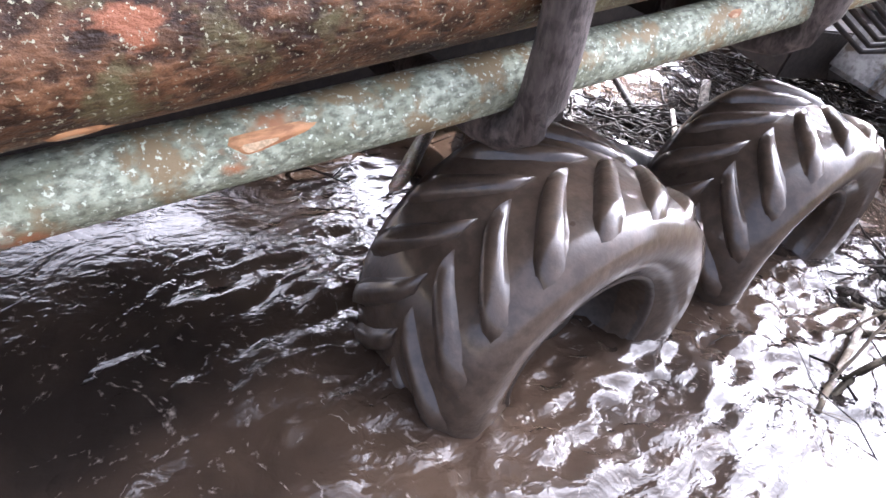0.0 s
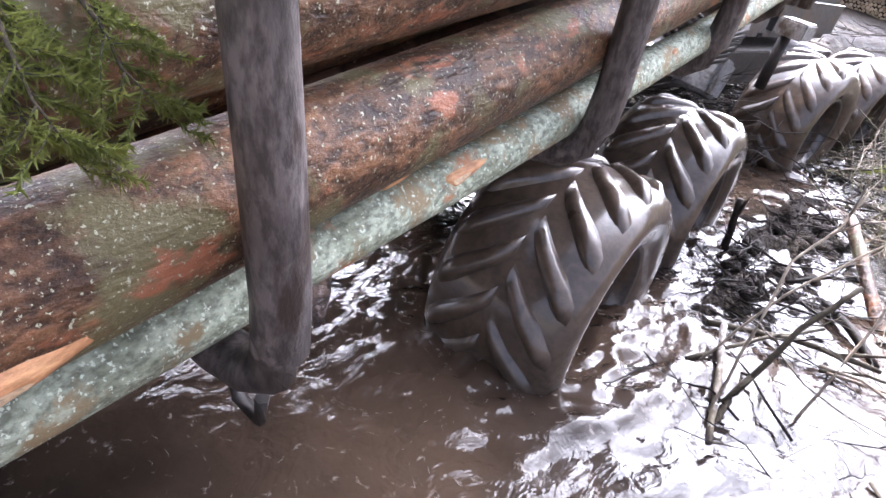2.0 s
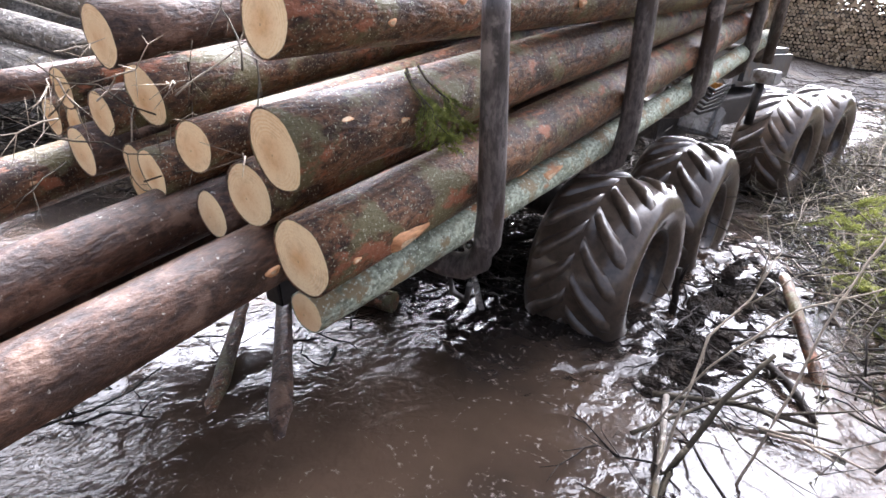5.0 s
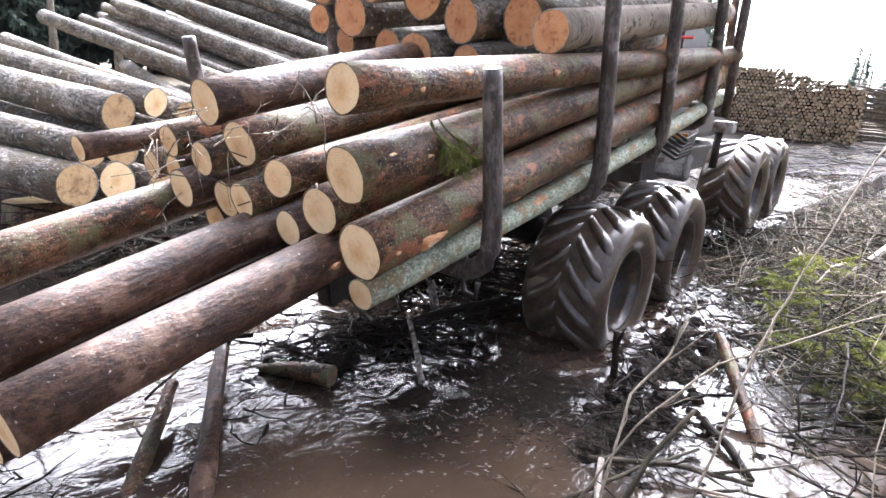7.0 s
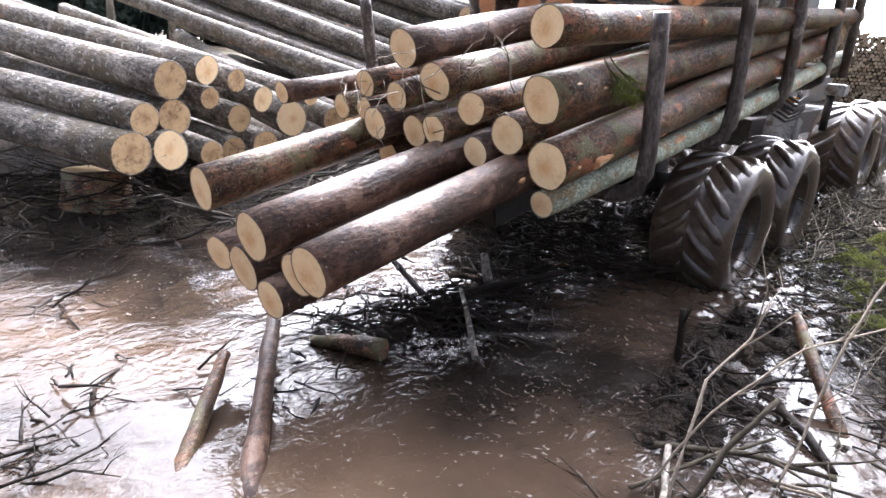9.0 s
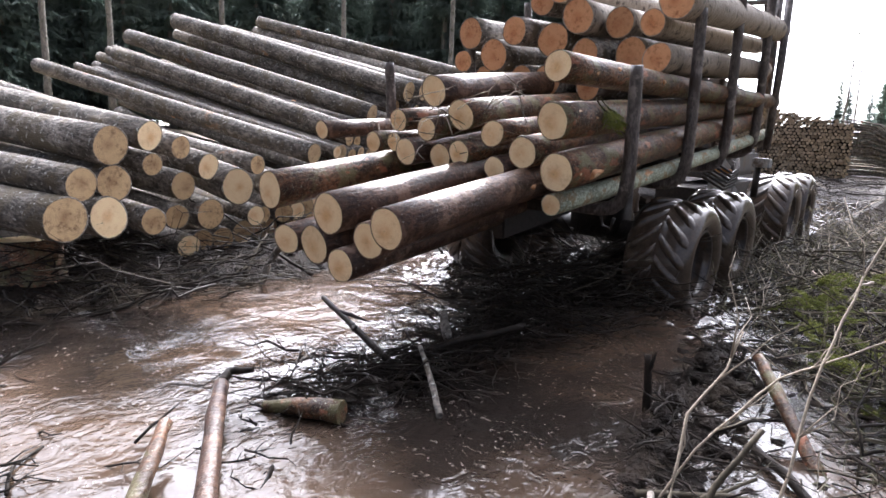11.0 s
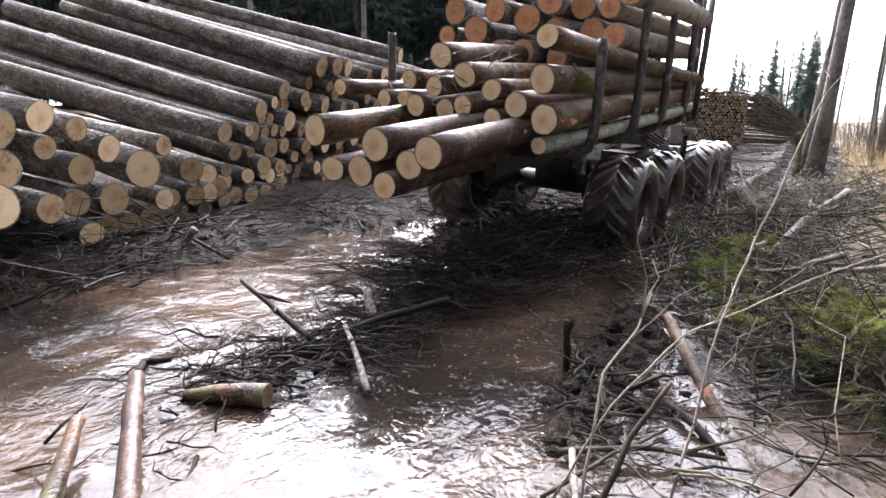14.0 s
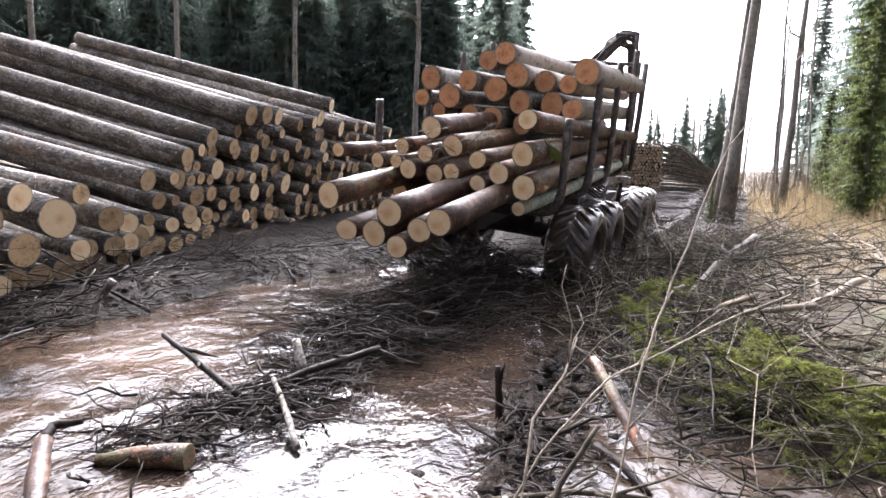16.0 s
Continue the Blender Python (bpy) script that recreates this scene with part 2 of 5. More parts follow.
    # calm stretches between churned ones
    calm = n.new("ShaderNodeTexNoise")
    calm.inputs["Scale"].default_value, calm.inputs["Detail"].default_value = 0.9, 3
    ln.new(co.outputs["Position"], calm.inputs["Vector"])
    chop = n.new("ShaderNodeMapRange")
    chop.inputs["From Min"].default_value, chop.inputs["From Max"].default_value = 0.40, 0.62
    chop.inputs["To Min"].default_value, chop.inputs["To Max"].default_value = 0.12, 0.46
    ln.new(calm.outputs[0], chop.inputs["Value"])
    ln.new(chop.outputs[0], bp.inputs["Strength"])
    ln.new(half.outputs[0], bp.inputs["Height"])
    ln.new(bp.outputs[0], b.inputs["Normal"])
    return m


def leafy(name, low, high, rough=0.6, lets=0.4):
    m = grain(name, low, high, size=3.0, rough=(rough, rough + 0.2), bump=0.0, vary=0.2)
    t = m.node_tree
    b, out = t.nodes["Principled BSDF"], t.nodes["Material Output"]
    thin = t.nodes.new("ShaderNodeBsdfTranslucent")
    thin.inputs[0].default_value = (*(min(1.0, x * 1.3) for x in high), 1)
    both = t.nodes.new("ShaderNodeMixShader")
    both.inputs[0].default_value = lets
    t.links.new(b.outputs[0], both.inputs[1])
    t.links.new(thin.outputs[0], both.inputs[2])
    t.links.new(both.outputs[0], out.inputs["Surface"])
    return m


M_SPRUCE = grain("spruce_bark", (0.055, 0.028, 0.015), (0.235, 0.115, 0.055), size=9, stretch=(1, 0.5, 1),
                 specks=((0.45, 0.44, 0.31), 105, 0.365), patch=((0.14, 0.118, 0.055), 4.5, 0.45), patch2=((0.31, 0.12, 0.06), 6.5, 0.385), contrast=0.09, rough=(0.32, 0.62), bump=0.65, depth=0.018, spec=0.35)
M_WET_SPRUCE = grain("wet_spruce_bark", (0.055, 0.031, 0.021), (0.14, 0.073, 0.044), size=9, stretch=(1, 0.45, 1), bump=0.7, depth=0.015,
                     specks=((0.40, 0.37, 0.31), 44, 0.32), patch=((0.19, 0.115, 0.078), 5, 0.45), contrast=0.07, rough=(0.3, 0.6), spec=0.4)
M_LICHEN = grain("lichen_bark", (0.25, 0.27, 0.18), (0.52, 0.57, 0.43), size=12, stretch=(1, 0.6, 1), bump=0.5, depth=0.008,
                 specks=((0.66, 0.71, 0.58), 75, 0.39), patch2=((0.40, 0.19, 0.09), 3.6, 0.37), contrast=0.07, patch=((0.27, 0.205, 0.11), 7, 0.46), rough=(0.5, 0.85))
M_GREY = grain("grey_bark", (0.095, 0.08, 0.062), (0.37, 0.325, 0.275), size=6, stretch=(1, 0.45, 1), bump=0.9, depth=0.02,
               specks=((0.55, 0.54, 0.48), 22, 0.36), patch=((0.12, 0.095, 0.06), 3, 0.45), patch2=((0.34, 0.2, 0.11), 2.2, 0.33), contrast=0.09, vary=0.25)
M_BIRCH = grain("birch_bark", (0.22, 0.18, 0.14), (0.45, 0.39, 0.32), size=10, stretch=(0.5, 3.5, 0.5), bump=0.4, depth=0.008,
                patch=((0.06, 0.045, 0.035), 9, 0.42))
M_SAWN = sawn("sawn_spruce", (0.94, 0.73, 0.43), (0.72, 0.38, 0.14), dirt=0.35)
M_SAWN_OLD = sawn("sawn_grey", (0.70, 0.49, 0.255), (0.30, 0.155, 0.065), 110)
M_PULP = sawn("sawn_pulpwood", (0.78, 0.6, 0.4), (0.45, 0.27, 0.14), 110)
M_SAWN_RED = sawn("sawn_alder", (0.70, 0.36, 0.17), (0.50, 0.17, 0.05), 120)
M_SCAR = grain("bare_scar", (0.42, 0.17, 0.07), (0.74, 0.42, 0.2), size=14, stretch=(1, 0.3, 1), bump=0.4, rough=(0.5, 0.7))
M_RAW = grain("raw_wood", (0.62, 0.42, 0.24), (0.8, 0.62, 0.4), size=20, bump=0.2, rough=(0.6, 0.8))
M_STEEL = grain("worn_steel", (0.055, 0.046, 0.043), (0.20, 0.172, 0.16), size=11, stretch=(1, 1, 0.35), bump=0.7, depth=0.006, contrast=0.05,
                patch=((0.26, 0.225, 0.205), 7, 0.40), patch2=((0.05, 0.036, 0.03), 6, 0.42), rough=(0.32, 0.62))
M_PAINT = grain("grey_paint", (0.04, 0.041, 0.043), (0.10, 0.10, 0.10), size=4, patch=((0.08, 0.06, 0.045), 5, 0.45), rough=(0.35, 0.6), bump=0.1)
M_DARK = grain("dark_frame", (0.02, 0.018, 0.017), (0.06, 0.048, 0.04), size=5, rough=(0.4, 0.7), bump=0.3, metal=0.2)
M_TYRE = grain("muddy_tyre", (0.078, 0.056, 0.040), (0.125, 0.090, 0.064), size=3.5, rough=(0.2, 0.45), bump=0.25, depth=0.015, fine=5, coat=1.0, spec=0.3)
M_RIM = grain("muddy_rim", (0.05, 0.04, 0.033), (0.10, 0.08, 0.065), size=6, rough=(0.3, 0.5), bump=0.2)
M_MUD = grain("wet_mud", (0.014, 0.011, 0.009), (0.046, 0.035, 0.027), size=2.6, rough=(0.35, 0.95), spec=0.07, bump=1.0, depth=0.09, fine=7,
              patch=((0.06, 0.046, 0.031), 0.35, 0.42))
M_LITTER = grain("forest_litter", (0.075, 0.055, 0.033), (0.205, 0.16, 0.093), size=1.6, rough=(0.7, 0.95), bump=0.9, depth=0.04, fine=9,
                 patch=((0.075, 0.085, 0.035), 0.5, 0.42))
M_TWIG = grain("grey_twig", (0.040, 0.034, 0.023), (0.115, 0.095, 0.066), size=14, bump=0.2, spec=0.15)
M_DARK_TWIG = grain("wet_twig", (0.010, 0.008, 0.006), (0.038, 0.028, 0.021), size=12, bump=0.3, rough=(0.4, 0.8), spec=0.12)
M_BROWN_TWIG = grain("brown_sapling", (0.11, 0.075, 0.045), (0.26, 0.19, 0.12), size=6, bump=0.2)
M_PALE_TWIG = grain("pale_twig", (0.22, 0.175, 0.125), (0.42, 0.35, 0.26), size=16, bump=0.2)
M_NEEDLE = leafy("green_needles", (0.07, 0.095, 0.014), (0.20, 0.215, 0.045))
M_DEAD_NEEDLE = leafy("dull_needles", (0.040, 0.040, 0.019), (0.105, 0.098, 0.045))
# old spruces: distance haze is put into this paler, bluer foliage colour
M_HAZED_FOREST = leafy("hazed_spruce_foliage", (0.12, 0.16, 0.135), (0.23, 0.28, 0.235), lets=0.55)
M_YOUNG = leafy("young_spruce_foliage", (0.055, 0.082, 0.022), (0.13, 0.155, 0.05), lets=0.4)
M_GRASS = leafy("dry_grass", (0.20, 0.145, 0.075), (0.35, 0.27, 0.15))
M_TRUNK = grain("tree_bark", (0.17, 0.15, 0.125), (0.39, 0.36, 0.31), size=5, stretch=(1, 1, 0.4), bump=0.6, depth=0.02,
                patch=((0.08, 0.085, 0.05), 2.5, 0.4))
M_RED = grain("red_paint", (0.4, 0.02, 0.02), (0.6, 0.05, 0.04), size=5, rough=(0.3, 0.5), bump=0.05)
M_STEP = grain("pale_grey_paint", (0.22, 0.22, 0.22), (0.42, 0.42, 0.41), size=6, patch=((0.09, 0.07, 0.05), 5, 0.42), rough=(0.4, 0.6), bump=0.1)
M_ORANGE = grain("orange_paint", (0.5, 0.2, 0.03), (0.7, 0.32, 0.05), size=6, rough=(0.35, 0.6), bump=0.1)
M_GLASS = bpy.data.materials.new("cab_glass")
M_GLASS.use_nodes = True
M_GLASS.node_tree.nodes["Principled BSDF"].inputs["Base Color"].default_value = (0.02, 0.025, 0.03, 1)
M_GLASS.node_tree.nodes["Principled BSDF"].inputs["Roughness"].default_value = 0.06
M_WATER = muddy_water()


# ---------------------------------------------------------------- mesh tools
class Sheet:
    """Collects vertices and faces for one mesh."""

    def __init__(self):
        self.v, self.f, self.m = [], [], []

    def tube(self, pts, radii, sides=7, mat=0, cap=None, spin=0.0):
        pts = [Vector(p) for p in pts]
        rings, base = [], len(self.v)
        for i, p in enumerate(pts):
            d = (pts[min(i + 1, len(pts) - 1)] - pts[max(i - 1, 0)]).normalized()
            side = d.cross(Vector((0, 0, 1)) if abs(d.z) < 0.9 else Vector((0, 1, 0))).normalized()
            up = side.cross(d)
            r = radii[i] if isinstance(radii, (list, tuple)) else radii
            for k in range(sides):
                a = 2 * math.pi * k / sides + spin
                self.v.append(p + side * (r * math.cos(a)) + up * (r * math.sin(a)))
        for i in range(len(pts) - 1):
            for k in range(sides):
                a, b = base + i * sides + k, base + i * sides + (k + 1) % sides
                self.f.append((a, b, b + sides, a + sides))
                self.m.append(mat)
        cap = mat if cap is None else cap
        self.f.append(tuple(base + k for k in range(sides))[::-1])
        self.f.append(tuple(base + (len(pts) - 1) * sides + k for k in range(sides)))
        self.m += [cap, cap]

    def poly(self, pts, mat=0):
        base = len(self.v)
        self.v += [Vector(p) for p in pts]
        self.f.append(tuple(range(base, base + len(pts))))
        self.m.append(mat)

    def box(self, lo, hi, mat=0, m=None):
        c = [Vector((x, y, z)) for x in (lo[0], hi[0]) for y in (lo[1], hi[1]) for z in (lo[2], hi[2])]
        if m is not None:
            c = [m @ p for p in c]
        base = len(self.v)
        self.v += c
        for q in ((0, 1, 3, 2), (4, 6, 7, 5), (0, 4, 5, 1), (2, 3, 7, 6), (0, 2, 6, 4), (1, 5, 7, 3)):
            self.f.append(tuple(base + k for k in q))
            self.m.append(mat)

    def mesh(self, name, mats, smooth=True):
        me = bpy.data.meshes.new(name)
        me.from_pydata([tuple(p) for p in self.v], [], self.f)
        for k in mats:
            me.materials.append(k)
        me.polygons.foreach_set("material_index", self.m)
        me.polygons.foreach_set("use_smooth", [smooth and len(f) <= 4 for f in self.f])
        me.update()
        return me


def bevelled(me, width=0.012):
    b = bmesh.new()
    b.from_mesh(me)
    bmesh.ops.bevel(b, geom=b.edges[:], offset=width, segments=2, affect='EDGES', clamp_overlap=True)
    b.to_mesh(me)
    b.free()
    return me


def part(name, me, parent, label=""):
    ob = new(name, me)
    ob.parent = parent
    return tagged(ob, label=label)


def aim(p, d, roll=0.0):
    """A pose at p whose y axis runs along d."""
    d = Vector(d).normalized()
    x = d.cross(Vector((0, 0, 1))).normalized()
    z = x.cross(d)
    m = Matrix((x, d, z)).transposed().to_4x4()
    return Matrix.Translation(p) @ m @ Matrix.Rotation(roll, 4, 'Y')


def bent(rng, a, b, n=5, sway=0.08):
    a, b = Vector(a), Vector(b)
    ln = (b - a).length
    out = []
    for i in range(n):
        t = i / (n - 1)
        p = a.lerp(b, t)
        if 0 < i < n - 1:
            p = p + Vector((rng.uniform(-1, 1), rng.uniform(-1, 1), rng.uniform(-1, 1))) * ln * sway * (0.5 + t)
        out.append(p)
    return out


def log_mesh(seed, r0, r1, length, bark, wood, sides=22, rings=14, bow=0.02, tilt=0.06):
    """A log along +y from a sawn end at the origin: tapered, slightly bowed and out of round, with a torn bark rim."""
    rng = random.Random(seed)
    s = Sheet()
    ph, bx, bz = rng.uniform(0, 6), rng.uniform(-bow, bow), rng.uniform(-bow, bow)
    ov, oa = rng.uniform(0.0, 0.07), rng.uniform(0, 3)
    skew = (rng.uniform(-tilt, tilt), rng.uniform(-tilt, tilt))
    for i in range(rings + 1):
        t = i / rings
        r = r0 + (r1 - r0) * t
        for k in range(sides):
            a = 2 * math.pi * k / sides
            q = r * (1 + ov * math.cos(2 * (a - oa)) + 0.035 * noise.noise((math.cos(a) * 1.4 + seed * 3.1, math.sin(a) * 1.4, t * length * 1.3)))
            x, z = q * math.cos(a) + bx * length * t * (1 - t), q * math.sin(a) + bz * length * t * (1 - t)
            y = t * length
            if i in (0, rings):
                y += (skew[0] * x + skew[1] * z) * (1 if i == 0 else -1)
            s.v.append(Vector((x, y, z)))
    for i in range(rings):
        for k in range(sides):
            a, b = i * sides + k, i * sides + (k + 1) % sides
            s.f.append((a, a + sides, b + sides, b))
            s.m.append(0)
    for i, turn in ((0, 1), (rings, -1)):
        base = i * sides
        inner = len(s.v)
        for k in range(sides):
            p = s.v[base + k]
            f = 0.94 + 0.015 * math.sin(5 * k + ph)
            s.v.append(Vector((p.x * f, p.y + turn * 0.0015, p.z * f)))
        for k in range(sides):
            q = (base + k, base + (k + 1) % sides, inner + (k + 1) % sides, inner + k)
            s.f.append(q if turn > 0 else q[::-1])
            s.m.append(0)
        cap = tuple(inner + k for k in range(sides))
        s.f.append(cap if turn > 0 else cap[::-1])
        s.m.append(1)
    return s.mesh("log", [bark, wood])


def knot_mesh(seed, size, long=1.0, raw=0.35):
    """A trimmed branch stub: a torn oval of bare wood with a pale cut face, outward along +x, long along y."""
    rng = random.Random(seed)
    s = Sheet()
    n, rows = 14, ((1.0, 0.0), (0.82, 0.28), (0.55, 0.5), (raw, 0.62))
    for j, (k, h) in enumerate(rows):
        for i in range(n):
            a = 2 * math.pi * i / n
            w = 1 + 0.16 * math.sin(3 * a + seed) + rng.uniform(-0.06, 0.06)
            lx = long if math.cos(a) > 0 else 1.0
            s.v.append(Vector((h * size * 0.55 - 0.012, size * k * w * math.cos(a) * lx, size * 0.62 * k * w * math.sin(a))))
    for j in range(len(rows) - 1):
        for i in range(n):
            a, b = j * n + i, j * n + (i + 1) % n
            s.f.append((a, b, b + n, a + n))
            s.m.append(0)
    s.f.append(tuple((len(rows) - 1) * n + i for i in range(n)))
    s.m.append(1)
    return s.mesh("knot", [M_SCAR, M_RAW])


# ---------------------------------------------------------------- ground and water
def along(v, ks, vs):
    return float(np.interp(v, ks, vs))


SHORE_Y = [-30, 0, 1, 2.4, 4, 5.7, 7.4, 8.6, 12, 20, 40, 90]
SHORE_L = [-7.5, -6.4, -6.1, -5.7, -5.7, -5.9, -5.5, -5.0, -4.7, -4.6, -6, -10]
SHORE_R = [0.4, -0.6, -0.8, -1.0, -1.25, -1.4, -2.0, -2.1, -1.7, -1.6, -2.5, -6]


def ground_height(x, y):
    left, right = along(y, SHORE_Y, SHORE_L), along(y, SHORE_Y, SHORE_R)
    out = max(left - x, x - right, -min(x - left, right - x))
    lump = 0.10 * noise.noise((x * 0.8, y * 0.8, 1.0)) + 0.05 * noise.noise((x * 2.7, y * 2.7, 4.0))
    if out < 0:
        z = -0.38 * min(1.0, -out / 0.7)
        mid = abs(x + 3.05 + 0.12 * (y - 4))                       # churned ridge between the wheel tracks
        z += max(0.0, 1 - mid / 0.8) * along(y, [0, 1.6, 2.4, 5, 8, 10, 14], [0, 0.2, 0.42, 0.45, 0.48, 0.46, 0.36])
        z += along(y, [9, 13, 30], [0, 0.30, 0.42]) + lump * (0.45 if y < 9 else 1.0)
    elif x < left:
        z = min(out, 0.5) * 0.34 + max(0, min(out - 2.2, 9)) * 0.13 + lump
    else:
        dry = along(y, [1, 4, 6.5, 9], [1.5, 1.5, 0.7, 0.1])       # width of the puddled edge
        z = -0.095 * min(1, dry) * (1.25 if y < 3.2 and x > -0.6 else 1.0) + 0.7 * lump + max(0, min(out - dry, 0.5)) * 0.3 + max(0, min(out - dry - 0.5, 3.5)) * 0.10
    if 2.6 < y < 6:                                                # churned mud along the edge of the bank
        z += along(y, [2.6, 3.2, 4.6, 6], [0, 0.17, 0.17, 0]) * math.exp(-((x + 1.02 + 0.12 * (y - 3.5)) / 0.3) ** 2) * (0.75 + 0.9 * noise.noise((x * 5, y * 5, 2.0)))
    far = max(0.0, math.hypot(x, y) - 30)
    return z + far * 0.004


def warped(lo, a, b, hi, step, grow=1.22):
    mid = list(np.arange(a, b, step))
    out, d = [], step
    v = b
    while v < hi:
        out.append(v)
        d *= grow
        v += d
    out.append(hi)
    back, d, v = [], step, a
    while v > lo:
        d *= grow
        v -= d
        back.append(max(v, lo))
    return back[::-1] + mid + out


def ground_sheet():
    xs, ys = warped(-400, -11, 5, 400, 0.13), warped(-200, -2, 15, 500, 0.13)
    s = Sheet()
    for y in ys:
        for x in xs:
            s.v.append(Vector((x, y, ground_height(x, y))))
    w = len(xs)
    for j in range(len(ys) - 1):
        for i in range(w - 1):
            a = j * w + i
            s.f.append((a, a + 1, a + w + 1, a + w))
            far_right = xs[i] - along(ys[j], SHORE_Y, SHORE_R) > 1.9 + 0.7 * noise.noise((xs[i], ys[j], 9.0)) and ys[j] > 5.5
            far_left = along(ys[j], SHORE_Y, SHORE_L) - xs[i] > 6 or ys[j] > 60 or ys[j] < -4
            s.m.append(1 if far_right or far_left else 0)
    return tagged(new("ground", s.mesh("ground", [M_MUD, M_LITTER])), "wet churned dark mud and clear-cut forest soil", "ground", kind="structure")


ground_sheet()


def water_sheet():
    xs, ys = warped(-9, -7, 3, 6, 0.07), warped(-6, 0, 11, 24, 0.07)
    s = Sheet()
    for y in ys:
        for x in xs:
            k = math.exp(-((x + 2.6) ** 2 + (y - 5) ** 2) / 30)
            z = 0.016 * noise.noise((x * 2.2, y * 1.5, 7.0)) + 0.018 * k * noise.noise((x * 5 + 2 * noise.noise((x, y, 3.0)), y * 3.4, 2.0))
            s.v.append(Vector((x, y, z)))
    w = len(xs)
    for j in range(len(ys) - 1):
        for i in range(w - 1):
            a = j * w + i
            s.f.append((a, a + 1, a + w + 1, a + w))
            s.m.append(0)
    return tagged(new("water", s.mesh("water", [M_WATER])), "brown muddy water rippling in deep wheel ruts", "water", kind="structure")


water_sheet()

# ---------------------------------------------------------------- the forwarder
R_TYRE, W_TYRE = 0.64, 0.62
forwarder = tagged(new("forwarder"), "mud-caked eight-wheeled forwarder loaded with logs, driving through water", "forwarder")


def tyre_mesh(side):
    """A tractor-type tyre round the x axis with slanting lugs; side +1: outer face towards +x."""
    s = Sheet()
    prof = [(-0.30, 0.35), (-0.335, 0.43), (-0.345, 0.51), (-0.315, 0.57), (-0.26, 0.598), (-0.13, 0.608), (0, 0.612), (0.13, 0.608), (0.26, 0.598),
            (0.315, 0.57), (0.345, 0.51), (0.335, 0.43), (0.30, 0.35), (0.27, 0.32), (0.2, 0.31), (-0.2, 0.31), (-0.27, 0.32)]
    n = 56
    for x, r in prof:
        for k in range(n):
            a = 2 * math.pi * k / n
            q = r + 0.006 * noise.noise((x * 7, math.sin(a) * 4, math.cos(a) * 4))
            s.v.append(Vector((x, -q * math.sin(a), q * math.cos(a))))
    for j in range(len(prof)):
        for k in range(n):
            a, b = j * n + k, j * n + (k + 1) % n
            c, d = ((j + 1) % len(prof)) * n + (k + 1) % n, ((j + 1) % len(prof)) * n + k
            s.f.append((a, b, c, d))
            s.m.append(0)
    return s.mesh("wheel", [M_TYRE])


LUGS = 17


def lug_mesh(half):
    """One slanting mud-clogged lug from the middle of the tread to its shoulder."""
    s = Sheet()
    steps = 9
    for i in range(steps):
        t = i / (steps - 1)
        x = half * (0.01 + t * 0.325)
        a = 0.50 * t ** 0.85
        root = 0.602 if t < 0.72 else 0.602 - (t - 0.72) * 0.36
        top = root + 0.037 - (0.016 if i in (0, steps - 1) else 0.0)
        wd = 0.108 + 0.03 * t
        for da, r in ((-wd, root - 0.008), (-wd * 0.68, root + (top - root) * 0.4), (-wd * 0.5, top - 0.005), (0, top), (wd * 0.5, top - 0.005), (wd * 0.68, root + (top - root) * 0.4), (wd, root - 0.008)):
            s.v.append(Vector((x, -r * math.sin(a + da), r * math.cos(a + da))))
    for i in range(steps - 1):
        for q in range(6):
            a = i * 7 + q
            s.f.append((a, a + 1, a + 8, a + 7) if half > 0 else (a, a + 7, a + 8, a + 1))
            s.m.append(0)
    for e in (0, steps - 1):
        s.f.append(tuple(e * 7 + q for q in range(7)))
        s.m.append(0)
    return s.mesh("lug", [M_TYRE])


def rim_mesh(side):
    s = Sheet()
    prof = [(0.285, 0.352), (0.30, 0.338), (0.285, 0.322), (0.20, 0.315), (0.10, 0.30), (0.05, 0.26), (0.05, 0.17), (0.10, 0.15), (0.13, 0.12), (0.14, 0.0)]
    n = 36
    for x, r in prof:
        for k in range(n):
            a = 2 * math.pi * k / n
            s.v.append(Vector((side * x, -r * math.sin(a), r * math.cos(a))))
    for j in range(len(prof) - 1):
        for k in range(n):
            a, b = j * n + k, j * n + (k + 1) % n
            s.f.append((a, b, b + n, a + n))
            s.m.append(0)
    for k in range(10):
        a = 2 * math.pi * k / 10
        p = Vector((side * 0.05, -0.205 * math.sin(a), 0.205 * math.cos(a)))
        s.tube([p, p + Vector((side * 0.03, 0, 0))], 0.016, 6)
    s.tube([Vector((-side * 0.35, 0, 0)), Vector((side * 0.05, 0, 0))], 0.12, 12)
    return s.mesh("rim", [M_RIM])


CX = -0.1
TYRES = {1: tyre_mesh(1), -1: tyre_mesh(-1)}
LUG = {1: lug_mesh(1), -1: lug_mesh(-1)}
RIMS = {1: rim_mesh(1), -1: rim_mesh(-1)}
wheels = []            # (wheel, which bogie, place on it)
for side, x in ((1, 1.09), (-1, -1.29)):
    for bogie, at in (("rear", -0.745), ("rear", 0.745), ("front", 1.42), ("front", 2.9)):
        wheel = part("wheel", TYRES[side], forwarder, "wet mud-coated lugged tyre")
        part("rim", RIMS[side], wheel, "muddy steel rim")
        for half in (-1, 1):
            for q in range(LUGS):
                lug = part("lug", LUG[half], wheel)
                lug.matrix_basis = Matrix.Rotation(2 * math.pi * (q + (0.5 if half > 0 else 0)) / LUGS, 4, 'X')
        wheels.append((wheel, bogie, Vector((x, at, 0))))


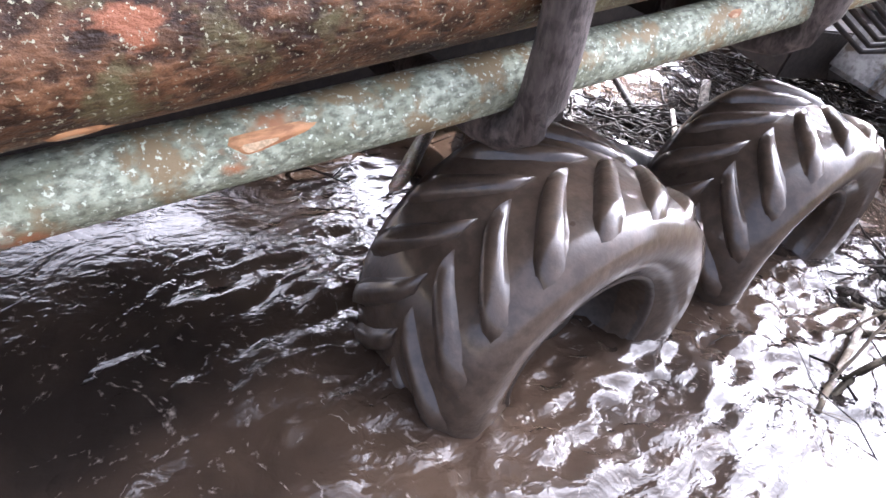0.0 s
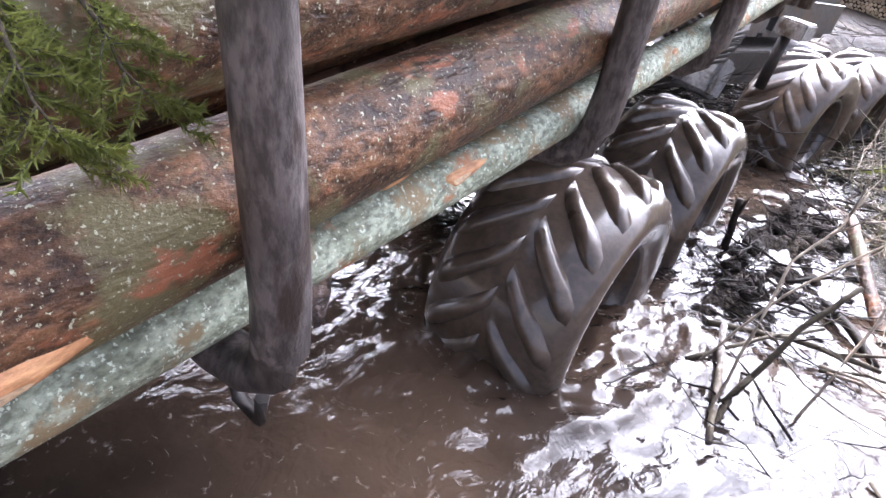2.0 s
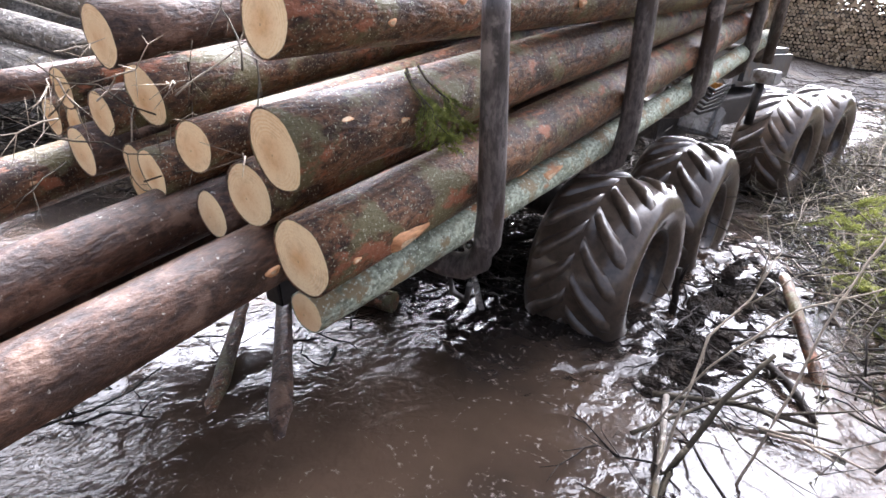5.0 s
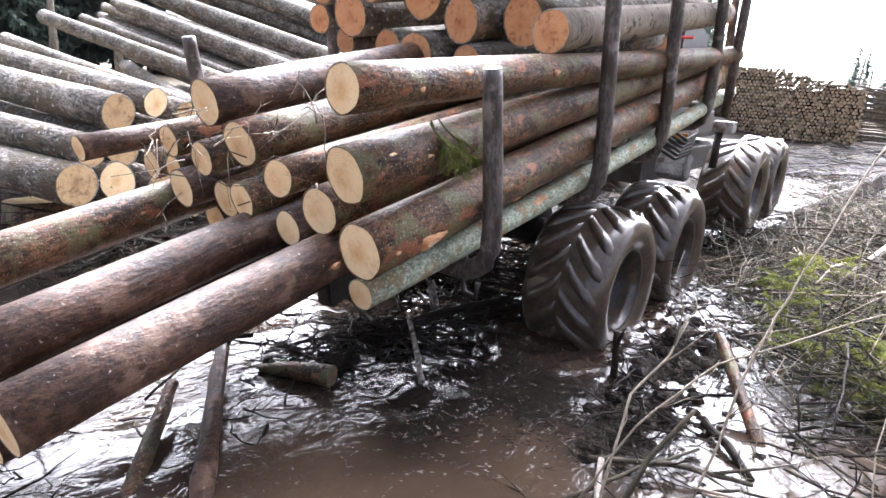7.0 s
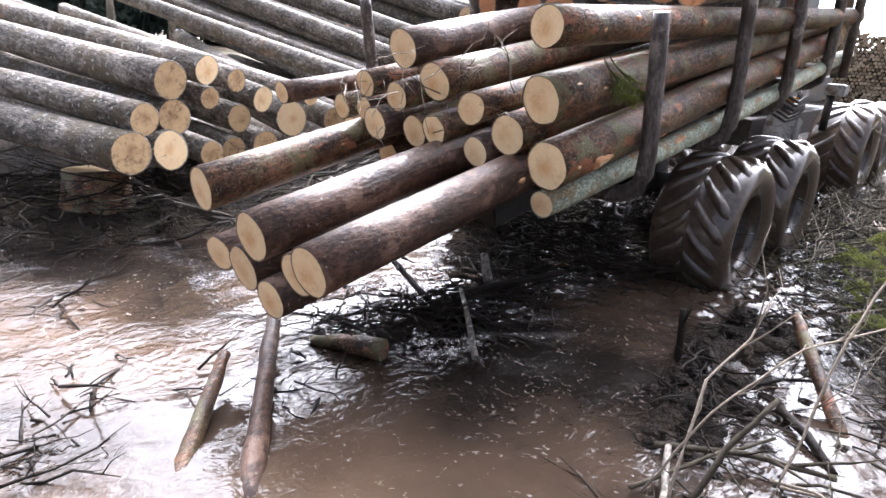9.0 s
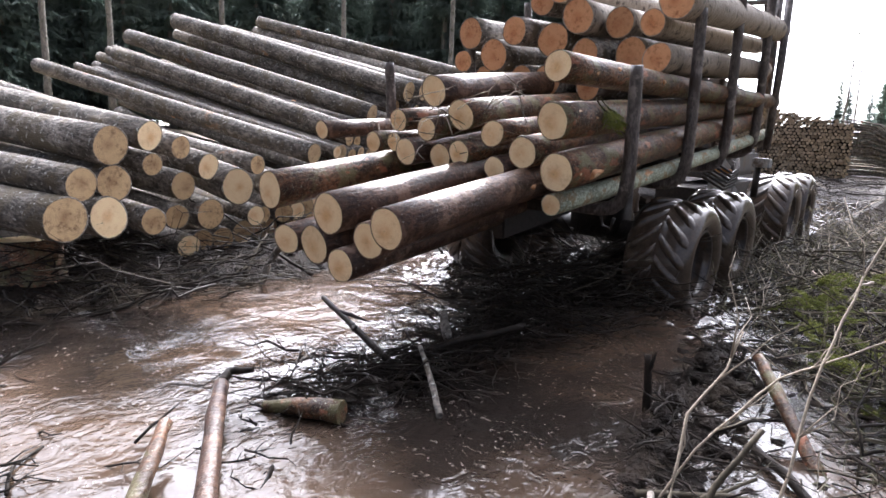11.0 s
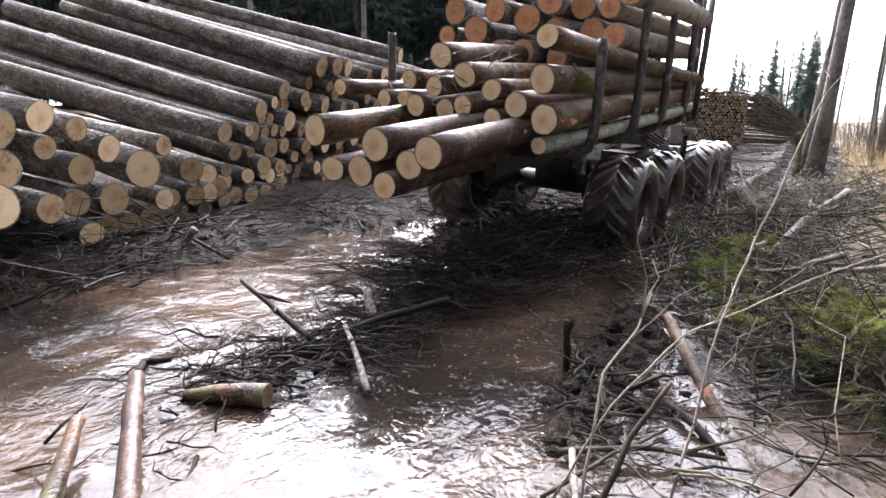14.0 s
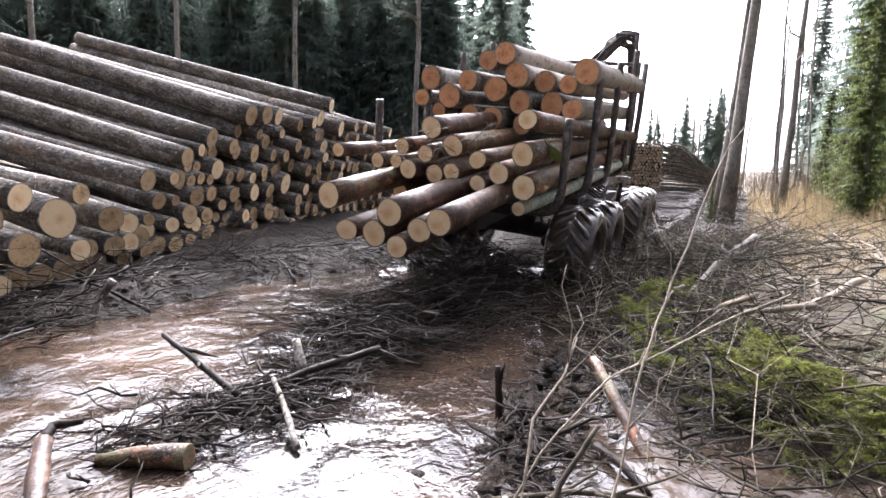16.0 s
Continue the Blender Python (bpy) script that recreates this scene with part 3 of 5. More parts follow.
def frame_parts():
    s = Sheet()
    for x in (CX - 0.42, CX + 0.3):
        s.box((x, 0.35, 0.70), (x + 0.12, 5.5, 0.93))
    for y in (0.4, 1.5, 2.8, 4.1, 5.3):
        s.box((CX - 0.36, y, 0.74), (CX + 0.36, y + 0.12, 0.9))
    part("rear_frame", bevelled(s.mesh("rear_frame", [M_DARK], False)), forwarder, "dark muddy steel frame")
    for sx in (-1, 1):
        s = Sheet()
        x = CX + sx * 0.78
        s.tube([(x, -0.9, 0), (x, -0.4, 0.03), (x, 0, 0.12), (x, 0.4, 0.03), (x, 0.9, 0)], [0.10, 0.15, 0.2, 0.15, 0.10], 10)
        beam = part("bogie_beam", s.mesh("bogie_beam", [M_DARK]), forwarder, "muddy bogie beam")
        beam.matrix_basis = pose(0, 3.19, 0.065, -8.5)
    s = Sheet()
    s.tube([(CX - 0.8, 3.19, 0.15), (CX + 0.8, 3.19, 0.15)], 0.14, 12)
    s.box((CX - 0.3, 2.95, 0.15), (CX + 0.3, 3.43, 0.72))
    part("axle", s.mesh("axle", [M_DARK]), forwarder)


frame_parts()


def stake_mesh(side, top, r):
    s = Sheet()
    foot = 0.98
    pts = [(0.35, foot), (0.8, foot), (0.98, foot), (1.09, foot + 0.025), (1.165, foot + 0.085), (1.205, foot + 0.18), (1.22, foot + 0.32), (1.225, 1.6), (1.225, top - 0.06), (1.225, top)]
    rad = [r * 1.05, r * 1.08, r * 1.1, r * 1.12, r * 1.12, r * 1.1, r * 1.05, r, r * 0.92, r * 0.86]
    s.tube([(CX * (side < 0) + side * x if side > 0 else -x - 0.17, 0, z) for x, z in pts], rad, 12)
    return s.mesh("stake", [M_STEEL])


STAKES = ((0.79, 2.14, 0.054), (2.18, 2.62, 0.055), (3.42, 2.86, 0.055), (4.70, 3.10, 0.055))
for y, top, r in STAKES:
    for side in (1, -1):
        st = part("stake", stake_mesh(side, top + (0.05 if side < 0 else 0), r), forwarder, "scuffed dark steel load stake")
        st.matrix_basis = pose(0, y, 0)
    s = Sheet()
    s.box((CX - 0.72, y - 0.07, 0.9), (CX + 0.72, y + 0.07, 1.0))
    part("bolster", bevelled(s.mesh("bolster", [M_DARK], False)), forwarder)
s = Sheet()
s.tube([(1.0, 0.79, 0.95), (1.02, 0.79, 0.84), (1.10, 0.79, 0.82), (1.12, 0.79, 0.92)], 0.018, 6)
part("stake_lug", s.mesh("stake_lug", [M_DARK]), forwarder)

headboard = part("headboard", None, forwarder, "dark steel headboard grille")
for x in (1.15, 0.55, CX, -0.75, -1.35):
    s = Sheet()
    s.tube([(x, 5.42, 0.95), (x, 5.42, 2.92)], 0.045, 8)
    part("post", s.mesh("post", [M_STEEL]), headboard)
for z in (1.05, 1.5, 1.95, 2.4, 2.88):
    s = Sheet()
    s.tube([(-1.35, 5.42, z), (1.15, 5.42, z)], 0.035, 8)
    part("bar", s.mesh("bar", [M_STEEL]), headboard)
s = Sheet()
s.tube([(1.27, 5.2, 1.0), (1.3, 5.22, 2.0), (1.3, 5.25, 2.9)], 0.05, 8)
part("gate_post", s.mesh("gate_post", [M_STEEL]), forwarder)

# folded crane behind the headboard
s = Sheet()
s.tube([(CX, 5.85, 0.9), (CX, 5.85, 2.3)], [0.2, 0.16], 12)
crane = part("crane", s.mesh("crane", [M_DARK]), forwarder, "folded dark loading crane")
s = Sheet()
s.tube([(CX, 5.85, 2.15), (0.22, 5.85, 2.86), (0.66, 5.85, 3.30)], [0.16, 0.15, 0.12], 4, spin=math.pi / 4)
part("boom", bevelled(s.mesh("boom", [M_DARK], False), 0.012), crane)
s = Sheet()
s.tube([(0.66, 5.85, 3.30), (0.9, 5.85, 3.18), (1.02, 5.8, 2.3)], [0.11, 0.10, 0.08], 4, spin=math.pi / 4)
part("jib", bevelled(s.mesh("jib", [M_DARK], False), 0.012), crane)
head = part("boom_head", None, crane, "dark steel guard frame")
for a, b in (((0.62, 3.42), (1.0, 3.42)), ((0.62, 3.12), (0.62, 3.42)), ((1.0, 2.95), (1.0, 3.42)), ((0.62, 3.24), (1.0, 3.24)), ((0.8, 3.2), (0.8, 3.42))):
    s = Sheet()
    s.tube([(a[0], 5.7, a[1]), (b[0], 5.7, b[1])], 0.024, 6)
    part("guard_bar", s.mesh("guard_bar", [M_STEEL]), head)
s = Sheet()
s.tube([(0.28, 5.74, 2.86), (0.74, 5.74, 3.36)], 0.055, 10)
s.tube([(0.74, 5.74, 3.36), (0.94, 5.74, 3.3)], 0.035, 8)
part("cylinder", s.mesh("cylinder", [M_PAINT]), crane)
for k in range(8):
    s = Sheet()
    o = 0.035 * k
    s.tube([(0.2 + o * 0.4, 5.66 + o * 0.4, 2.75), (0.45, 5.64 + o * 0.4, 3.12 + o * 0.7), (0.72, 5.66 + o * 0.5, 3.36 + o * 0.5), (0.92 + o * 0.3, 5.68 + o, 3.36 + o * 0.4), (1.03, 5.75, 2.9 + o)], 0.017, 6)
    part("hose", s.mesh("hose", [M_DARK]), crane)

# front half, steered at the joint
front_frame = part("front_frame", None, forwarder, "grey front half of the forwarder")


def front_parts():
    s = Sheet()
    s.box((-0.3, -0.1, -0.35), (0.3, 4.2, 0.0))
    part("chassis", bevelled(s.mesh("chassis", [M_DARK], False)), front_frame)
    s = Sheet()
    s.box((-0.62, 0.95, 0.1), (0.2, 2.2, 1.7))
    part("cab", bevelled(s.mesh("cab", [M_PAINT], False), 0.06), front_frame, "grey cab")
    s = Sheet()
    s.box((-0.56, 0.935, 0.9), (0.14, 0.948, 1.6))
    part("cab_window", s.mesh("cab_window", [M_GLASS], False), front_frame, "dark cab glass")
    s = Sheet()
    s.box((-0.6, 2.25, 0.1), (0.2, 4.2, 0.6))
    part("hood", bevelled(s.mesh("hood", [M_PAINT], False), 0.08), front_frame, "grey engine hood")
    for x in (0.98, -1.14):
        s = Sheet()
        s.box((x - 0.12, 0.64, 0.36), (x + 0.12, 0.88, 0.50))
        part("step", bevelled(s.mesh("step", [M_STEP], False), 0.015), front_frame, "pale grey step box")
        s = Sheet()
        s.tube([(x - 0.05, 0.76, -0.1), (x - 0.05, 0.76, 0.37)], 0.05, 10)
        part("step_post", s.mesh("step_post", [M_DARK]), front_frame)
        s = Sheet()
        side = 1 if x > 0 else -1
        s.box((side * 0.34, 0.3, -0.15), (side * 0.72, 0.62, 0.2), m=pose(0, 0, 0, -16, 0, 0))
        part("bracket", bevelled(s.mesh("bracket", [M_STEP], False), 0.03), front_frame, "scuffed grey bracket plate")
        s = Sheet()
        s.box((side * 0.36, 0.5, 0.24), (side * 0.62, 0.56, 0.3))
        part("stripe", bevelled(s.mesh("stripe", [M_ORANGE], False), 0.006), front_frame, "worn orange stripe")
    s = Sheet()
    s.tube([(0.18, 0.96, 1.5), (0.34, 0.96, 1.5)], 0.022, 6)
    part("marker", s.mesh("marker", [M_RED]), front_frame, "red marker bar")
    for k in range(6):
        s = Sheet()
        s.tube([(0.42, -0.3, 0.2 + k * 0.06), (0.66 + 0.02 * k, 0.0, 0.02 + k * 0.05), (0.74, 0.3 + 0.03 * k, 0.08 + k * 0.05), (0.66, 0.55, 0.3 + k * 0.05), (0.45, 0.8, 0.45)], 0.018, 6)
        part("hose", s.mesh("hose", [M_DARK]), front_frame)


front_parts()

# ---------------------------------------------------------------- the load
load = []              # (thing, pose in the forwarder's space)


def load_log(seed, x, y, z, r, length, way, bark, wood, label, rim=22):
    ob = new("log", log_mesh(seed, r, r * 0.8, length, bark, wood, sides=rim))
    tagged(ob, label, "log", "logs of the load")
    load.append((ob, aim((x, y, z), way)))
    return ob


def knot(ob, y, turn, size, long=1.0, r=0.13, seed=1):
    k = part("knot", knot_mesh(seed, size, long), ob, "bare trimmed branch knot")
    k.matrix_basis = Matrix.Rotation(-turn, 4, 'Y') @ pose(r, y, 0)
    return k


L_BROWN = "brown spruce log with lichen specks and a pale sawn end"
big = load_log(1, 1.0, 0.0, 1.40, 0.142, 5.3, (0.012, 1, -0.004), M_SPRUCE, M_SAWN, L_BROWN, 30)
thin = load_log(2, 0.955, 0.02, 1.15, 0.082, 5.6, (0.042, 1, 0.008), M_LICHEN, M_SAWN, "thin pale-green lichen-covered log with scraped bark", 28)
for y, turn, size, long, sd in ((0.35, -0.35, 0.075, 2.2, 1), (1.07, 0.25, 0.02, 1, 2), (1.11, 0.35, 0.05, 2.2, 3), (1.2, -0.75, 0.03, 3.5, 4), (2.4, 0.2, 0.05, 1.5, 6), (0.12, -0.1, 0.03, 1.2, 8)):
    knot(big, y, turn, size, long, 0.143, sd)
for y, turn, size, long, sd in ((0.73, -0.35, 0.034, 1.2, 11), (1.0, -0.9, 0.03, 2.0, 12), (1.48, 0.2, 0.045, 3.6, 13), (1.95, -0.7, 0.03, 2.5, 14), (2.55, -0.3, 0.03, 1.4, 15), (0.3, -0.3, 0.02, 2, 16), (2.95, 0.3, 0.025, 2, 17)):
    knot(thin, y, turn, size, long, 0.089, sd)
upper = load_log(3, 0.955, 0.0, 1.765, 0.134, 5.2, (0.01, 1, -0.035), M_SPRUCE, M_SAWN, L_BROWN, 28)
crown_log = load_log(4, 0.965, 0.03, 2.145, 0.112, 5.4, (0.050, 1, -0.10), M_SPRUCE, M_SAWN, L_BROWN, 26)
for y, turn, size, long, sd in ((0.45, 0.1, 0.026, 2.2, 21), (0.9, -0.4, 0.03, 1.6, 22), (0.2, 0.6, 0.03, 3.0, 23)):
    knot(upper, y, turn, size, long, 0.13, sd)
for y, turn, size, long, sd in ((0.4, -0.2, 0.03, 1, 24), (0.75, 0.4, 0.03, 1.5, 25), (1.6, 0, 0.03, 1.4, 26)):
    knot(crown_log, y, turn, size, long, 0.108, sd)

# the first three are added: they fill the bunk and block sky glare below
INNER = [(-1.0, 0.28, 1.27, 0.12), (-1.28, 0.3, 1.12, 0.125), (-0.78, 0.35, 1.06, 0.11), (0.665, 0.07, 1.51, 0.122), (0.42, 0.05, 1.37, 0.098), (0.40, 0.05, 1.64, 0.104), (0.06, 0.09, 1.765, 0.125), (-0.25, 0.12, 1.95, 0.133),
         (-0.28, 0.05, 1.64, 0.101), (-0.60, 0.05, 1.70, 0.096), (-1.40, -0.15, 1.59, 0.087), (-0.98, 0.1, 1.48, 0.092), (-0.71, 0.1, 1.50, 0.083),
         (-0.48, 0.0, 1.44, 0.117), (-0.16, 0.08, 1.41, 0.115), (0.09, 0.02, 1.47, 0.106)]
for i, (x, y, z, r) in enumerate(INNER):
    load_log(30 + i, x, y, z, r, 5.0, (0.03 * math.sin(i * 2.1), 1, -0.015 + 0.02 * math.sin(i)), M_WET_SPRUCE if i % 3 == 1 else M_SPRUCE, M_SAWN,
             "brown spruce log with a pale sawn end in the load")
LONG = [(-0.74, -1.24, 1.275, 0.14), (0.11, -1.4, 1.24, 0.142), (0.68, -1.44, 1.235, 0.132), (0.43, -1.36, 1.10, 0.126), (-0.42, -1.36, 0.97, 0.117),
        (-0.06, -1.4, 1.0, 0.136), (0.22, -1.42, 0.91, 0.118)]
for i, (x, y, z, r) in enumerate(LONG):
    ob = load_log(60 + i, x, y, z, r, 6.2, ((-0.03, 0.0, 0.012, 0.0, -0.04, -0.02, 0.0)[i], 1, 0.01), M_SPRUCE if i == 0 else M_WET_SPRUCE, M_SAWN,
                  "long dark wet spruce log jutting from the load")
    if i in (0, 1, 2):
        for q in range(3):
            knot(ob, 0.5 + q * 0.55 + 0.2 * i, 0.7 - 0.5 * q, 0.028, 1.6, r * 0.95, 70 + i * 5 + q)
BACK = [(-1.27, 2.49, 0.17), (-1.47, 2.19, 0.125), (-0.93, 2.25, 0.175), (-0.61, 2.49, 0.15), (-0.24, 2.39, 0.182), (-0.40, 2.78, 0.148), (-0.08, 2.88, 0.152),
        (0.11, 2.60, 0.172), (0.47, 2.53, 0.15), (0.82, 2.51, 0.126), (1.09, 2.69, 0.172), (0.17, 2.23, 0.158), (0.60, 2.22, 0.175), (0.97, 2.19, 0.14),
        (-0.20, 1.98, 0.17), (-0.62, 2.0, 0.14), (-1.16, 2.02, 0.115), (0.25, 1.93, 0.14)]
for i, (x, z, r) in enumerate(BACK):
    y = 1.83 if i == 13 else 2.0 + 0.12 * math.sin(i * 1.7)
    load_log(90 + i, x, y, z, r, 3.5, (0.03, 1, -0.05), M_BIRCH if i in (10, 13, 6, 7, 9, 8) else M_GREY, M_SAWN_RED,
             "birch log with banded bark and an orange sawn end" if i in (10, 13, 6, 7, 9, 8) else "short log with a reddish orange sawn end")

# water thrown up round the wheels
def wake_mesh(seed):
    s = Sheet()
    n, rows = 130, 52
    for j in range(rows + 1):
        r = 0.12 + 1.4 * j / rows
        for k in range(n):
            a = 2 * math.pi * k / n
            x, y = r * math.cos(a) * 0.9, r * math.sin(a) * 1.25
            f = max(0.0, 1 - j / rows) ** 0.6
            wx, wy = x + 0.12 * noise.noise((x * 2, y * 2, seed)), y + 0.12 * noise.noise((x * 2, y * 2, seed + 9))
            h = 0.055 * noise.noise((wx * 3.1 + seed, wy * 3.1, seed)) + 0.045 * (0.5 - abs(noise.noise((wx * 7, wy * 5 + seed, 2.0)))) + 0.034 * noise.noise((wx * 14, wy * 11, seed)) + 0.016 * noise.noise((wx * 27, wy * 23, seed + 4)) + 0.008 * math.sin(r * 19)
            s.v.append(Vector((x, y, h * f + 0.024 * f - 0.045 * (1 - f) - (0.05 if j == rows else 0))))
    for j in range(rows):
        for k in range(n):
            a, b = j * n + k, j * n + (k + 1) % n
            s.f.append((a, a + n, b + n, b))
            s.m.append(0)
    return s.mesh("wake", [M_WATER])


wakes = []             # (wake, which wheel)
for k in range(8):
    ob = tagged(new("wake", wake_mesh(3.0 * k + 1)), "churned muddy water swirling round a wheel", "wake", "wakes of the wheels")
    wakes.append((ob, k))

# ---------------------------------------------------------------- log pile on the far bank
PILE_LOW = [(5.06, 0.52, 0.13), (8.91, 0.55, 0.13), (4.45, 0.56, 0.12), (5.58, 0.57, 0.13), (6.62, 0.61, 0.12), (7.11, 0.61, 0.11), (9.56, 0.6, 0.17), (3.70, 0.66, 0.17),
            (7.74, 0.66, 0.13), (3.20, 0.69, 0.13), (2.81, 0.71, 0.13), (2.36, 0.79, 0.19), (1.88, 0.85, 0.19), (5.41, 0.76, 0.14), (5.88, 0.77, 0.09), (4.98, 0.87, 0.16)]
PILE_MID = [(4.08, 0.96, 0.21), (6.74, 0.97, 0.08), (7.42, 0.98, 0.15), (8.50, 0.98, 0.14), (6.28, 0.99, 0.12), (9.06, 1.0, 0.17), (3.32, 1.01, 0.15), (2.44, 1.10, 0.17),
            (2.04, 1.13, 0.14), (9.97, 1.15, 0.2), (4.56, 1.19, 0.12), (3.62, 1.21, 0.14), (2.86, 1.26, 0.11), (5.87, 1.31, 0.15), (6.56, 1.32, 0.10), (8.79, 1.33, 0.13),
            (9.35, 1.40, 0.13), (9.77, 1.42, 0.12), (3.26, 1.42, 0.12), (10.77, 1.42, 0.13), (8.12, 1.44, 0.18), (2.37, 1.45, 0.17), (11.15, 1.47, 0.14), (2.80, 1.54, 0.14)]
PILE_TOP = [(7.08, 1.64, 0.15), (9.69, 1.72, 0.12), (9.16, 1.74, 0.17), (10.63, 1.78, 0.13), (8.51, 1.85, 0.14), (10.30, 1.93, 0.13), (11.31, 1.95, 0.17), (7.98, 1.98, 0.17),
            (9.36, 2.12, 0.11), (9.92, 2.16, 0.10), (10.98, 2.18, 0.12), (10.54, 2.37, 0.14), (11.88, 2.38, 0.18), (8.97, 2.45, 0.2), (9.41, 2.49, 0.18), (9.90, 2.50, 0.17),
            (11.18, 2.56, 0.17), (11.53, 2.87, 0.15)]


def pile_face(y):
    return -6.0 - 0.45 * (y - 2.5) if y < 8.3 else -8.6


def pile_log(i, y, z, r, dx=0.0):
    rng = random.Random(500 + i)
    turn = along(z, [0.9, 1.12], [along(y, [2.0, 3.2, 5, 7, 9], [-0.24, -0.02, 0.15, 0.0, -0.2]), -0.26])   # the lower layers lie square to the face
    way = (-1, turn + rng.uniform(-0.05, 0.05), along(y, [1.5, 3, 6, 9], [0.05, 0.13, 0.23, 0.26]) * along(z, [0.6, 1.15], [0.3, 1.0]) + rng.uniform(-0.02, 0.02))
    ob = new("log", log_mesh(500 + i, r * 1.04, r * 0.9, 6.4 + rng.uniform(-0.5, 0.5), M_GREY, M_SAWN_OLD if rng.random() < 0.65 else M_SAWN, sides=18, rings=10, bow=0.03))
    ob.matrix_basis = aim((pile_face(y) + dx + rng.uniform(-0.1, 0.1), y, z), way, rng.uniform(0, 6))
    tagged(ob, "grey-barked log with a sawn end stacked in a pile", "log", "logs of the pile on the bank")
    if rng.random() < 0.4:
        k = part("knot", knot_mesh(i, 0.05), ob, "pale trimmed knot")
        k.matrix_basis = Matrix.Rotation(-rng.uniform(0.5, 2.5), 4, 'Y') @ pose(r * 0.93, rng.uniform(0.5, 3), 0)


for i, (y, z, r) in enumerate(PILE_LOW + PILE_MID + PILE_TOP):
    pile_log(i, y, z, r)
# the rest of the face, packed between those logs
packed = PILE_LOW + PILE_MID + PILE_TOP
fill_rng = random.Random(88)
fills = 0
for j in range(11):
    for i in range(46):
        y, z, r = 2.4 + 0.265 * i + fill_rng.uniform(-0.05, 0.05), 0.32 + 0.235 * j + fill_rng.uniform(-0.04, 0.04), fill_rng.uniform(0.095, 0.145)
        if y < 3.3 or z > along(y, [2.4, 5.5, 7, 8, 9, 12, 14.5], [0.45, 0.62, 1.55, 1.85, 2.25, 2.6, 2.5]):
            continue
        if any(math.hypot(y - a, z - b) < (r + c) * 0.88 for a, b, c in packed):
            continue
        packed.append((y, z, r))
        pile_log(100 + fills, y, z, r, fill_rng.uniform(-0.32, 0.05))
        fills += 1

# ---------------------------------------------------------------- stump, sticks and slash
def on_ground(x, y, up=0.0):
    return Vector((x, y, max(ground_height(x, y), -0.02) + up))


def stump_mesh():
    s = Sheet()
    n = 26
    rows = ((0.46, -0.25), (0.36, -0.08), (0.31, 0.12), (0.30, 0.34))
    for r, z in rows:
        for k in range(n):
            a = 2 * math.pi * k / n
            q = r * (1 + 0.10 * math.sin(3 * a + 1) * (0.5 - z) + 0.05 * noise.noise((math.cos(a) * 2, math.sin(a) * 2, z * 3)))
            s.v.append(Vector((q * math.cos(a), q * math.sin(a), z + 0.02 * math.cos(a))))
    for j in range(len(rows) - 1):
        for k in range(n):
            a, b = j * n + k, j * n + (k + 1) % n
            s.f.append((a, b, b + n, a + n))
            s.m.append(0)
    s.f.append(tuple((len(rows) - 1) * n + k for k in range(n)))
    s.m.append(1)
    return s.mesh("stump", [M_SPRUCE, M_SAWN])


stump = tagged(new("stump", stump_mesh()), "fresh orange-cut spruce stump at the foot of the pile", "stump")
stump.matrix_basis = pose(-6.62, 1.86, 0.22)


def stick(pts, r0, r1, mat, label, name="stick", end=None, sides=9, seed=0):
    """A stick through the given places; thin shoots branch off where end asks for them."""
    rng = random.Random(seed)
    s = Sheet()
    n = len(pts)
    fine = []
    for i in range(n - 1):
        a, b = Vector(pts[i]), Vector(pts[i + 1])
        for k in range(4):
            w = Vector((rng.uniform(-1, 1), rng.uniform(-1, 1), rng.uniform(-1, 1))) * (b - a).length * 0.012
            fine.append(a.lerp(b, k / 4) + (w if k else Vector((0, 0, 0))))
    fine.append(Vector(pts[-1]))
    m = len(fine)
    s.tube(fine, [(r0 + (r1 - r0) * i / (m - 1)) * rng.uniform(0.9, 1.1) for i in range(m)], sides)
    ob = tagged(new(name, s.mesh(name, [mat])), label, name)
    for k in range(end or 0):
        i = rng.randrange(m // 4, m - 2)
        p = fine[i]
        d = (fine[i + 1] - fine[i]).normalized() + Vector((rng.uniform(-1, 1), rng.uniform(-1, 1), rng.uniform(-0.2, 0.9))) * 0.8
        q = Sheet()
        ln = rng.uniform(0.15, 0.45)
        q.tube(bent(rng, p, p + d.normalized() * ln, 4, 0.1), [r1 * 0.9 + 0.001, r1 * 0.7, r1 * 0.5, 0.0015], 5)
        part("side_shoot", q.mesh("side_shoot", [mat]), ob)
    return ob


PALE = "bare pale sapling stem lying over the slash"
stick([(-0.70, 2.05, -0.05), (-0.71, 2.21, 0.36), (-0.74, 2.40, 0.62), (-0.67, 2.62, 0.77), (-0.66, 2.76, 0.9)], 0.0075, 0.004, M_PALE_TWIG, PALE, "sapling", 4, seed=1)
stick([(-0.45, 2.36, -0.05), (-0.41, 2.51, 0.30), (-0.37, 2.84, 0.81), (-0.31, 3.14, 1.14), (-0.13, 3.67, 1.81), (0.22, 4.28, 2.41)], 0.0075, 0.003, M_PALE_TWIG, PALE, "sapling", 5, seed=2)
stick([(-0.9, 2.35, 0.0), (-0.72, 2.49, 0.44), (-0.51, 2.81, 0.72), (-0.30, 3.04, 0.82), (-0.08, 3.28, 0.94), (0.23, 3.62, 1.06)], 0.006, 0.003, M_PALE_TWIG, PALE, "sapling", 6, seed=3)
